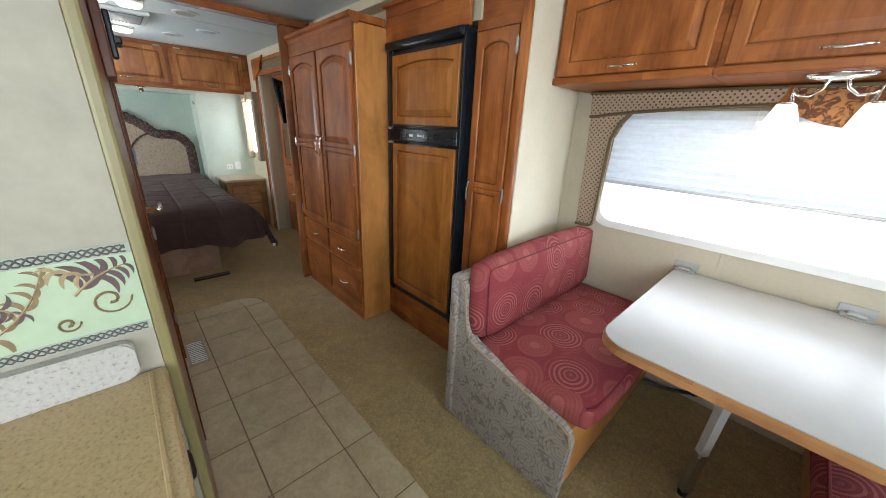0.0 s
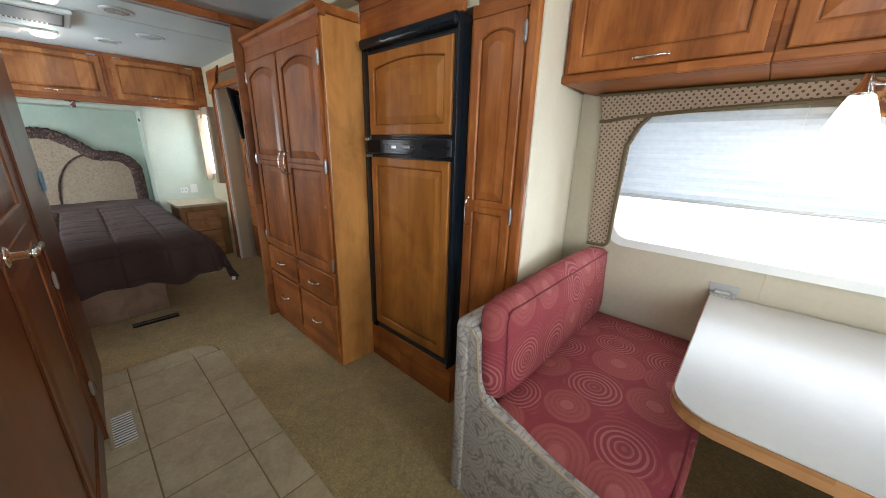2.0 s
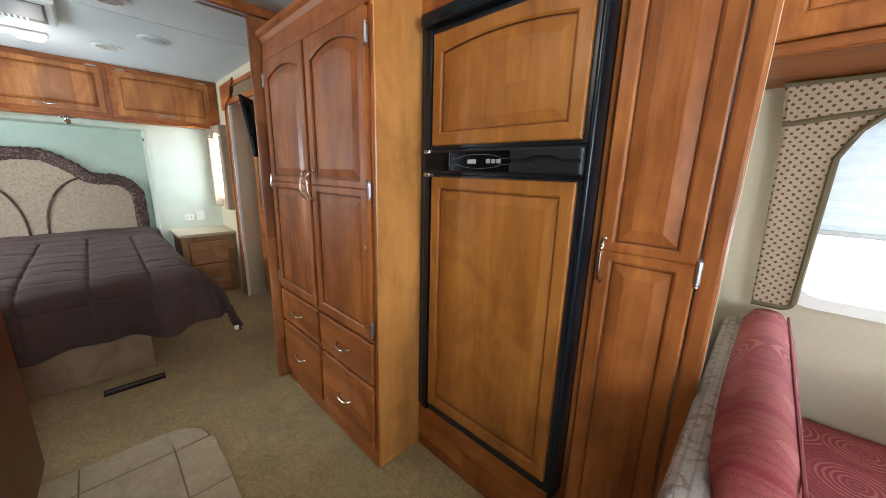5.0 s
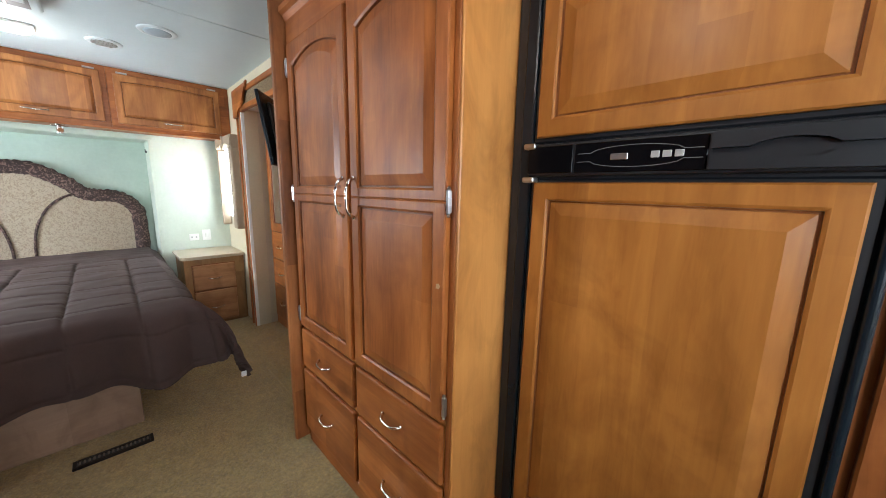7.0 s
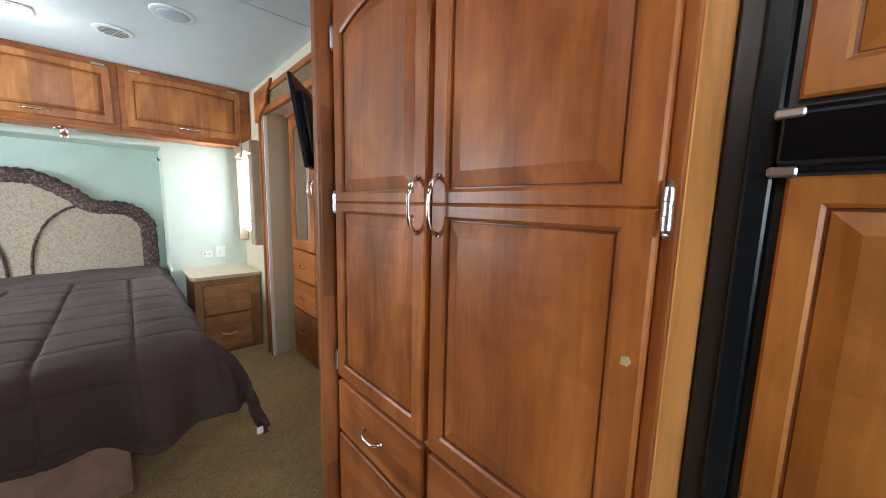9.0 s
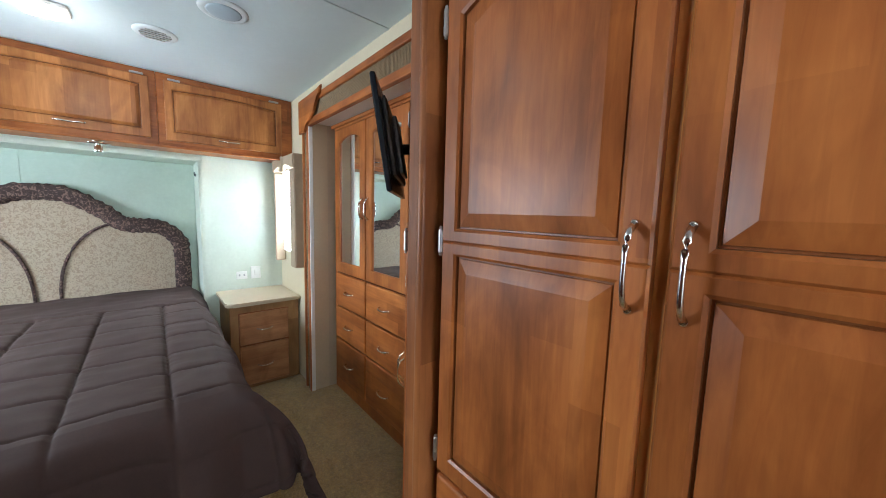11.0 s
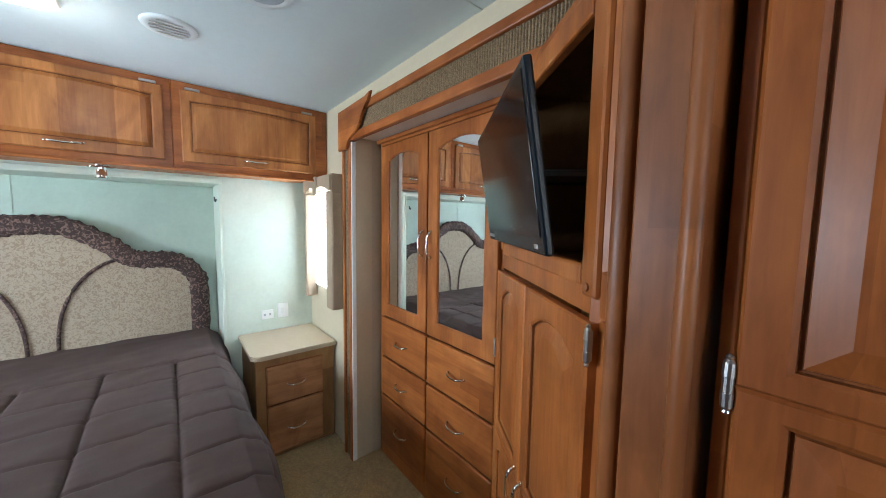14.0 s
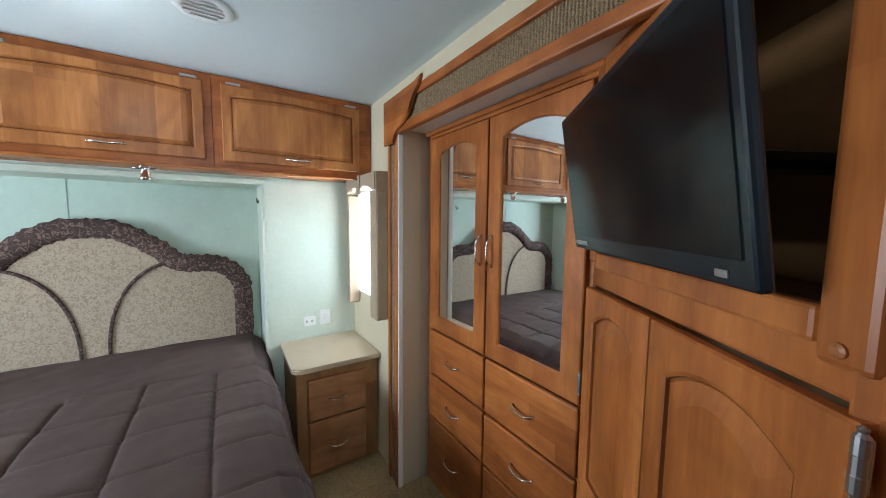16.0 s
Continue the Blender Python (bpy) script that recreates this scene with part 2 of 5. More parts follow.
def grey_bench():
    """Taupe tapestry with octagon medallions outlined in darker thread."""
    m, nt, b = nodes_of("taupe_medallion_fabric", 0.9)
    v = coords(nt, shift=False)
    vor = nt.nodes.new("ShaderNodeTexVoronoi")
    vor.voronoi_dimensions = "2D"
    vor.inputs["Scale"].default_value, vor.inputs["Randomness"].default_value = 8.5, 0.35
    nt.links.new(flat_coords(nt, 0, 2), vor.inputs["Vector"])
    d = vor.outputs["Distance"]
    ring = maths(nt, "GREATER_THAN", maths(nt, "SINE", maths(nt, "MULTIPLY", d, 46.0)), 0.72)
    motif = ramp(nt, tex_noise(nt, v, 30, 2, 0.4, 1.2), (0.38, (1, 1, 1)), (0.46, (0, 0, 0)))
    weave = tex_noise(nt, v, 330, 2)
    c = mix(nt, tex_noise(nt, v, 12, 4), (0.33, 0.29, 0.25), (0.46, 0.41, 0.365))
    c = mix(nt, maths(nt, "MULTIPLY", ring, 0.45), c, (0.17, 0.14, 0.13))
    c = mix(nt, mix(nt, 0.65, (0, 0, 0), motif), c, (0.17, 0.13, 0.12))
    c = mix(nt, 1.0, c, ramp(nt, weave, (0.3, (0.75, 0.75, 0.75)), (0.7, (1.2, 1.2, 1.2))), "MULTIPLY")
    nt.links.new(c, b.inputs["Base Color"])
    bump(nt, b, weave, 0.5, 0.002)
    return m


GREY = grey_bench()
HB_FABRIC = patch_fabric("beige_scroll_fabric", (0.37, 0.30, 0.215), (0.27, 0.205, 0.14), 60, 0.44)
HB_ROLL = patch_fabric("dark_floral_ruched_fabric", (0.040, 0.022, 0.019), (0.17, 0.105, 0.082), 48, 0.41)
WICKER = patch_fabric("woven_jute_inset", (0.30, 0.215, 0.12), (0.16, 0.105, 0.055), 180, 0.45)
SHADE_TAN = plain("tan_suede_cloth", (0.35, 0.265, 0.18), 0.95, 0, 0.12, 120, 0.3)


def dotted(name, ground, dot):
    m, nt, b = nodes_of(name, 0.9)
    v = coords(nt, (1, 1, 1), False)
    fl, rot = flat_coords(nt, 0, 2), nt.nodes.new("ShaderNodeMapping")
    rot.inputs["Rotation"].default_value = (0, 0, radians(45))
    nt.links.new(fl, rot.inputs["Vector"])
    vor = nt.nodes.new("ShaderNodeTexVoronoi")
    vor.voronoi_dimensions = "2D"
    vor.inputs["Scale"].default_value, vor.inputs["Randomness"].default_value = 56, 0.10
    nt.links.new(rot.outputs[0], vor.inputs["Vector"])
    weave = tex_noise(nt, v, 320, 2)
    c = mix(nt, maths(nt, "LESS_THAN", vor.outputs["Distance"], 0.24), ground, dot)
    c = mix(nt, 1.0, c, ramp(nt, weave, (0.3, (0.8, 0.8, 0.8)), (0.7, (1.15, 1.15, 1.15))), "MULTIPLY")
    nt.links.new(c, b.inputs["Base Color"])
    bump(nt, b, weave, 0.4, 0.0015)
    return m


DOTS = dotted("tan_dotted_jacquard", (0.34, 0.26, 0.18), (0.12, 0.045, 0.03))
FLORAL = patch_fabric("rust_floral_fabric", (0.36, 0.17, 0.06), (0.12, 0.045, 0.02), 26, 0.45)
COMFORT = plain("charcoal_brown_comforter", (0.048, 0.0255, 0.0205), 0.85, 0, 0.12, 160, 0.15)
TABLE = plain("cream_laminate", (0.41, 0.39, 0.365), 0.26, 0, 0.03, 90, 0.02)
TABLE_EDGE = wood("oak_table_edge", (0.25, 0.11, 0.04), (0.34, 0.16, 0.06), (0.42, 0.21, 0.085), "x", 0.35, 0.5)
NS_TOP = plain("pale_maple_laminate", (0.43, 0.345, 0.235), 0.32, 0, 0.06, 60, 0.02)
MIRROR, _nt, _b = nodes_of("mirror_glass", 0.02, 1.0)
_b.inputs["Base Color"].default_value = (0.88, 0.90, 0.89, 1)
OUTSIDE = glow("bright_outdoors", (0.95, 0.98, 1.0), 3.2)
LAMP_ON = glow("lit_lens", (1.0, 0.95, 0.86), 5.0)
SHADE_GLASS = glow("lit_frosted_glass", (1.0, 0.90, 0.72), 2.6)

# ---------------------------------------------------------------- mesh helpers


def thing(name, at, label, category, group="", kind=""):
    e = new(name)
    e.location = at
    e.empty_display_size = 0.05
    return tagged(e, label, category, group, kind)


def root_place(ob):
    p = Vector((0, 0, 0))
    while ob:
        p += ob.location
        ob = ob.parent
    return p


def part(name, bm, material, parent=None, label="", smooth=False):
    """Links a bmesh, drawn in world metres, as one mesh object under a thing or a part."""
    if parent:
        bmesh.ops.translate(bm, verts=bm.verts, vec=-root_place(parent))
    bmesh.ops.recalc_face_normals(bm, faces=bm.faces)
    me = bpy.data.meshes.new(name)
    bm.to_mesh(me)
    bm.free()
    me.materials.append(material)
    if any(p.material_index for p in me.polygons):
        me.materials.append(GLAZE_SHADE)
    if smooth:
        for p in me.polygons:
            p.use_smooth = True
    ob = new(name, me)
    ob.parent = parent
    return tagged(ob, label)


def solid(name, bm, material, label, category, kind="", group="", smooth=False):
    return tagged(part(name, bm, material, None, "", smooth), label, category, group, kind)


def box(bm, a, b, bevel=0.0, seg=1, m=None):
    lo, hi = [min(p, q) for p, q in zip(a, b)], [max(p, q) for p, q in zip(a, b)]
    r = bmesh.ops.create_cube(bm, size=1)["verts"]
    for v in r:
        v.co = Vector([(lo[i] + hi[i]) / 2 + v.co[i] * (hi[i] - lo[i]) for i in range(3)])
    if bevel:
        es = {e for v in r for e in v.link_edges}
        out = bmesh.ops.bevel(bm, geom=list(es), offset=bevel, segments=seg, affect="EDGES", profile=0.5)
        r = list({v for f in out["faces"] for v in f.verts} | {v for v in r if v.is_valid})
    if m:
        bmesh.ops.transform(bm, matrix=m, verts=[v for v in r if v.is_valid])
    return bm


def block(a, b, bevel=0.0, seg=1, m=None):
    return box(bmesh.new(), a, b, bevel, seg, m)


def tube(bm, pts, radius, sides=8, m=None, squash=1.0):
    pts = [Vector(p) for p in pts]
    rad = radius if callable(radius) else (lambda s: radius)
    rings = []
    n = len(pts)
    up0 = Vector((0, 0, 1))
    for i, p in enumerate(pts):
        d = (pts[min(i + 1, n - 1)] - pts[max(i - 1, 0)]).normalized()
        up = up0 if abs(d.z) < 0.9 else Vector((0, 1, 0))
        s = d.cross(up).normalized()
        u = s.cross(d)
        r = rad(i / (n - 1))
        ring = []
        for k in range(sides):
            a = 2 * math.pi * k / sides
            co = p + s * (r * math.cos(a)) + u * (r * squash * math.sin(a))
            ring.append(bm.verts.new(m @ co if m else co))
        rings.append(ring)
    for r0, r1 in zip(rings, rings[1:]):
        for k in range(sides):
            bm.faces.new((r0[k], r0[(k + 1) % sides], r1[(k + 1) % sides], r1[k]))
    bm.faces.new(rings[0][::-1])
    bm.faces.new(rings[-1])
    return bm


def spun(bm, profile, at, m=None, sides=28):
    """A body turned about z at a place, from (radius, height) pairs."""
    rings = []
    for r, z in profile:
        ring = []
        for k in range(sides):
            a = 2 * math.pi * k / sides
            co = Vector((r * math.cos(a), r * math.sin(a), z))
            co = (m @ co if m else co) + Vector(at)
            ring.append(bm.verts.new(co))
        rings.append(ring)
    for r0, r1 in zip(rings, rings[1:]):
        for k in range(sides):
            bm.faces.new((r0[k], r0[(k + 1) % sides], r1[(k + 1) % sides], r1[k]))
    bm.faces.new(rings[0][::-1])
    bm.faces.new(rings[-1])
    return bm


def prism(outline, axis, a, b, bevel=0.0):
    """A plate cut to an outline (two coordinates) and thick from a to b along an axis."""
    bm = bmesh.new()

    def at(p, d):
        return {"x": (d, p[0], p[1]), "y": (p[0], d, p[1]), "z": (p[0], p[1], d)}[axis]
    lo, hi = [bm.verts.new(at(p, a)) for p in outline], [bm.verts.new(at(p, b)) for p in outline]
    n = len(outline)
    for i in range(n):
        bm.faces.new((lo[i], lo[(i + 1) % n], hi[(i + 1) % n], hi[i]))
    f1, f2 = bm.faces.new(lo[::-1]), bm.faces.new(hi)
    if bevel:
        bmesh.ops.bevel(bm, geom=list({e for f in (f1, f2) for e in f.edges}), offset=bevel, segments=2, affect="EDGES")
    return bm


def panel(bm, m, x0, x1, z0, z1, l, r, b, t, drop=0.0, thick=0.02, back=True, field=0.030):
    """One field of a raised panel door. Local: x across, z up, the front looks to -y at y = 0. drop: how far the arch's shoulders fall."""
    n = 12

    def loop(dl, dr, db, dt, y, arch):
        a0, a1, c0, c1 = x0 + dl, x1 - dr, z0 + db, z1 - dt
        pts = [(a0, c0), (a1, c0)]
        for i in range(n + 1):
            u = i / n
            s = 1 - (2 * u - 1) ** 2
            pts.append((a1 + (a0 - a1) * u, c1 - arch * drop * (1 - s)))
        return [bm.verts.new(m @ Vector((p[0], y, p[1]))) for p in pts]
    e, deep = 0.004, min(0.011, thick - 0.0025)
    steps = ((0, 0), (0.003, 0.002), (0.006, 0.004), (0.007, deep), (0.0105, deep), (0.0115, deep - 0.0025), (0.0125 + field, 0.001))
    loops = [loop(0, 0, 0, 0, thick, 0), loop(0, 0, 0, 0, e, 0), loop(e, e, e, e, 0, 0)]
    loops += [loop(l + d, r + d, b + d, t + d, y, 1) for d, y in steps]
    for j, (p, q) in enumerate(zip(loops, loops[1:])):
        k = len(p)
        for i in range(k):
            # groove faces get the glaze colour, with their shade painted in
            bm.faces.new((p[i], p[(i + 1) % k], q[(i + 1) % k], q[i])).material_index = int(j in (5, 6))
    bm.faces.new(loops[-1])
    if back:
        bm.faces.new(loops[0][::-1])
    return bm


def pull(m, length=0.10, rise=0.026, upright=False):
    """An arched cabinet pull with small feet. Local: bends out to -y."""
    bm = bmesh.new()
    pts = []
    for i in range(13):
        u = i / 12 - 0.5
        out = -rise * (1 - (2 * u) ** 4) ** 0.8 if abs(u) < 0.5 else 0.0
        pts.append((0, out, u * length) if upright else (u * length, out, -0.006 * math.cos(math.pi * u)))
    tube(bm, pts, lambda s: 0.0040 + 0.0016 * abs(2 * s - 1) ** 2, 10, m)
    for s in (-0.5, 0.5):
        at = (0, -0.002, s * length) if upright else (s * length, -0.002, 0)
        spun(bm, [(0.0055, -0.002), (0.006, 0.001), (0.004, 0.004)], m @ Vector(at), m.to_3x3().to_4x4() @ pose(0, 0, 0, 90), 10)
    return bm


def hinge(m):
    """A slim barrel hinge with rounded finials on a narrow leaf."""
    bm = bmesh.new()
    box(bm, (-0.0055, -0.003, -0.026), (0.0055, 0.001, 0.026), 0.0015, 2, m)
    prof = [(0.0015, -0.037), (0.0045, -0.034), (0.0035, -0.031), (0.0062, -0.027), (0.0068, -0.010), (0.0060, -0.009), (0.0060, 0.009), (0.0068, 0.010), (0.0062, 0.027), (0.0035, 0.031), (0.0045, 0.034), (0.0015, 0.037)]
    spun(bm, prof, m @ Vector((0, -0.0055, 0)), m.to_3x3().to_4x4(), 12)
    return bm


FACE_X = pose(0, 0, 0, 0, 0, 90)                 # front looks to +x


def door_on(parent, name, m, x0, x1, z0, z1, fields, mat=None, stile=0.042, thick=0.02):
    """A cabinet door; fields: (bottom, top, bottom rail, top rail, drop) stacked from below."""
    bm = bmesh.new()
    for fb, ft, rb, rt, drop in fields:
        panel(bm, m, x0, x1, fb, ft, stile, stile, rb, rt, drop, thick)
    return part(name, bm, mat or WOOD, parent)


def flat_front(m, x0, x1, z0, z1, thick=0.02):
    bm = bmesh.new()
    box(bm, (x0, 0, z0), (x1, thick, z1), 0.008, 3, m)
    return bm


# ---------------------------------------------------------------- the shell
CEILING, BACK, RIGHT, LEFT, FRONT = 2.05, -5.04, 1.46, -1.24, 3.2
WIN_Y = 2.17
FY, PY = 1.412, 1.465                            # fronts of the refrigerator and of the pantry beside it
STRUCT = "structure"

solid("floor", block((-5.5, LEFT - 0.1, -0.08), (FRONT, WIN_Y + 0.1, -0.003)), CARPET, "olive brown short pile carpet over the whole floor", "floor", STRUCT)

bm = block((-5.5, LEFT - 0.1, CEILING), (FRONT, RIGHT + 0.9, CEILING + 0.06))
for x in (-3.362, -1.2, 0.02, 1.24):
    box(bm, (x - 0.012, LEFT, CEILING - 0.003), (x + 0.012, RIGHT, CEILING + 0.01), 0.001)
solid("ceiling", bm, CEIL, "white vinyl ceiling panels with flat joint strips", "ceiling", STRUCT)

# rear wall round the headboard recess
RX, RY0, RY1, RZ = -5.36, -0.70, 0.912, 1.592
bm = block((BACK, RY1, 0), (BACK - 0.42, RIGHT + 0.1, CEILING))
box(bm, (BACK, LEFT - 0.1, 0), (BACK - 0.42, RY0, CEILING))
box(bm, (BACK, RY0, RZ), (BACK - 0.42, RY1, CEILING))
solid("wall_rear", bm, BED_WALL, "pale sage wallpapered rear bedroom wall", "wall", STRUCT)
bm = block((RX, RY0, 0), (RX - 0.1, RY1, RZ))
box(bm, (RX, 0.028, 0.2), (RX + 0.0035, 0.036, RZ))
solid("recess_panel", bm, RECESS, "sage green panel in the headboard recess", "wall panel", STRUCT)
bm = block((BACK + 0.001, RY0, RZ + 0.004), (BACK + 0.012, RY1 + 0.02, RZ + 0.03), 0.002)
box(bm, (BACK + 0.001, RY1 + 0.002, 0.6), (BACK + 0.006, RY1 + 0.014, RZ + 0.004), 0.001)
solid("recess_trim", bm, BED_WALL, "thin painted strip round the headboard recess", "trim", STRUCT)

# right side wall of the bedroom, with its window
WX0, WX1, WZ0, WZ1 = -4.90, -4.44, 0.93, 1.57
SLX0, SLX1, SLZ = -4.29, -2.80, 1.83
bm = block((BACK, RIGHT, 0), (WX0, RIGHT + 0.1, CEILING))
box(bm, (WX1, RIGHT, 0), (SLX0, RIGHT + 0.1, CEILING))
box(bm, (WX0, RIGHT, 0), (WX1, RIGHT + 0.1, WZ0))
box(bm, (WX0, RIGHT, WZ1), (WX1, RIGHT + 0.1, CEILING))
box(bm, (SLX0, RIGHT, SLZ), (-1.0, RIGHT + 0.1, CEILING))
solid("wall_bedroom_side", bm, VINYL, "cream wallpapered bedroom side wall with a small window", "wall", STRUCT)
# the slide-out behind
bm = block((SLX0 - 0.02, 2.16, 0), (-2.7, 2.26, SLZ + 0.1))
box(bm, (SLX0 - 0.10, RIGHT + 0.10, 0), (SLX0, 2.26, SLZ + 0.1))
solid("wall_slide_bedroom", bm, VINYL_LOW, "tan vinyl walls of the bedroom slide-out", "wall", STRUCT)
solid("ceiling_slide_bedroom", block((SLX0, RIGHT + 0.002, SLZ - 0.004), (-2.7, 2.26, SLZ - 0.0005 + 0.06)), WHITE, "white ceiling of the bedroom slide-out", "ceiling", STRUCT)

solid("slide_floor", block((-4.286, 1.262, -0.002), (-2.812, 2.158, 0.007), 0.004, 2), CARPET, "olive brown carpet on the slightly raised slide-out floor", "floor", STRUCT)

# left side wall, with unseen, assumed window openings in the kitchen and across the bed, and front wall with the
# windshield opening
bm = block((BACK, LEFT, 0), (-4.7, LEFT - 0.1, CEILING))
box(bm, (-3.7, LEFT, 0), (0.2, LEFT - 0.1, CEILING))
box(bm, (1.3, LEFT, 0), (FRONT, LEFT - 0.1, CEILING))
box(bm, (0.2, LEFT, 0), (1.3, LEFT - 0.1, 1.05))
box(bm, (0.2, LEFT, 1.65), (1.3, LEFT - 0.1, CEILING))
box(bm, (-4.7, LEFT, 0), (-3.7, LEFT - 0.1, 0.95))
box(bm, (-4.7, LEFT, 1.6), (-3.7, LEFT - 0.1, CEILING))
solid("wall_left", bm, VINYL, "cream wallpapered long side wall", "wall", STRUCT)
bm = block((FRONT, LEFT - 0.1, 0), (FRONT + 0.1, WIN_Y + 0.1, 0.85))
box(bm, (FRONT, LEFT - 0.1, 1.9), (FRONT + 0.1, WIN_Y + 0.1, CEILING + 0.06))
box(bm, (FRONT, LEFT - 0.1, 0.85), (FRONT + 0.1, -0.85, 1.9))
box(bm, (FRONT, 1.45, 0.85), (FRONT + 0.1, WIN_Y + 0.1, 1.9))
solid("wall_front", bm, VINYL, "plain cream front wall with the wide windshield opening", "wall", STRUCT)

# dinette slide-out: window wall, its end partition, its ceiling
PX = -0.80
DX0, DX1, DZ0, DZ1 = -0.60, 1.70, 0.865, 1.46


def rounded(x0, x1, z0, z1, r, n=6):
    pts = []
    for cx, cz, a0 in ((x1 - r, z0 + r, -90), (x1 - r, z1 - r, 0), (x0 + r, z1 - r, 90), (x0 + r, z0 + r, 180)):
        for i in range(n + 1):
            a = radians(a0 + 90 * i / n)
            pts.append((cx + r * math.cos(a), cz + r * math.sin(a)))
    return pts


bm = block((PX - 0.1, WIN_Y, 0), (FRONT, WIN_Y + 0.1, DZ0))
box(bm, (PX - 0.1, WIN_Y, DZ1), (FRONT, WIN_Y + 0.1, CEILING))
box(bm, (PX - 0.1, WIN_Y, DZ0), (DX0, WIN_Y + 0.1, DZ1))
box(bm, (DX1, WIN_Y, DZ0), (FRONT, WIN_Y + 0.1, DZ1))
for x in (0.045, 1.1):
    box(bm, (x - 0.012, WIN_Y - 0.003, 0.3), (x + 0.012, WIN_Y + 0.01, DZ0 - 0.02), 0.001)
solid("wall_dinette", bm, VINYL_LOW, "tan vinyl wall under the dinette window", "wall", STRUCT)
solid("partition_pantry", prism([(-0.732, PY + 0.021), (-0.838, WIN_Y), (-0.868, WIN_Y), (-0.762, PY + 0.021)], "z", 0, CEILING), VINYL_LIT, "cream wallpapered end wall beside the pantry", "wall", STRUCT)
solid("ceiling_slide_dinette", block((-2.7, RIGHT + 0.1, 1.985), (FRONT, WIN_Y, 2.04)), CEIL, "white ceiling of the dinette slide-out", "ceiling", STRUCT)
solid("slide_back_wall", block((-2.68, 2.0, 0), (PX - 0.1, 2.05, 1.99)), VINYL_LOW, "plain back wall of the slide-out", "wall", STRUCT)

# kitchen partition and bath wall, a touch out of line with the axis
KX = -0.60
solid("partition_kitchen", block((KX, LEFT, 0), (KX - 0.05, 0.1015, CEILING)), PAPER, "cream mottled wallpaper partition at the kitchen end", "wall", STRUCT)
solid("corner_trim_kitchen", block((KX + 0.006, 0.102, 0), (KX - 0.03, 0.124, CEILING), 0.006, 2),
      plain("gold_green_edge_trim", (0.20, 0.165, 0.065), 0.4, 0, 0.1, 30, 0.03), "gold green corner trim on the partition edge", "trim", STRUCT)
BW = pose(-0.632, 0.1235, 0, 0, 0, 180 - math.degrees(math.atan2(0.0615, 2.10)))   # local x runs to the rear, the room is on -y
bm = bmesh.new()
box(bm, (0, 0, 0), (0.66, 0.04, CEILING), 0.002, 1, BW)
box(bm, (1.36, 0, 0), (2.10, 0.04, CEILING), 0.004, 1, BW)
box(bm, (0.66, 0, 1.92), (1.36, 0.04, CEILING), 0.002, 1, BW)
solid("wall_bath", bm, WOOD_DARK, "dark stained wood panelled bathroom wall", "wall", STRUCT)
solid("wall_bath_end", block((-2.70, LEFT, 0), (-2.66, 0.14, CEILING)), WOOD_DARK, "dark wood end of the bathroom wall", "wall", STRUCT)

# ceiling track between the rooms
bm = block((-2.765, LEFT, CEILING - 0.045), (-2.675, 1.44, CEILING - 0.001), 0.004, 2)
trk = solid("ceiling_track", bm, WOOD_Y, "wood edged sliding door track across the ceiling", "trim", STRUCT)
bm = block((-2.742, LEFT, CEILING - 0.052), (-2.726, 1.44, CEILING - 0.043), 0.001)
box(bm, (-2.716, LEFT, CEILING - 0.052), (-2.700, 1.44, CEILING - 0.043), 0.001)
part("rail", bm, ALU, trk, "bright aluminium track rail")

# ---------------------------------------------------------------- wardrobe
WY = 1.20


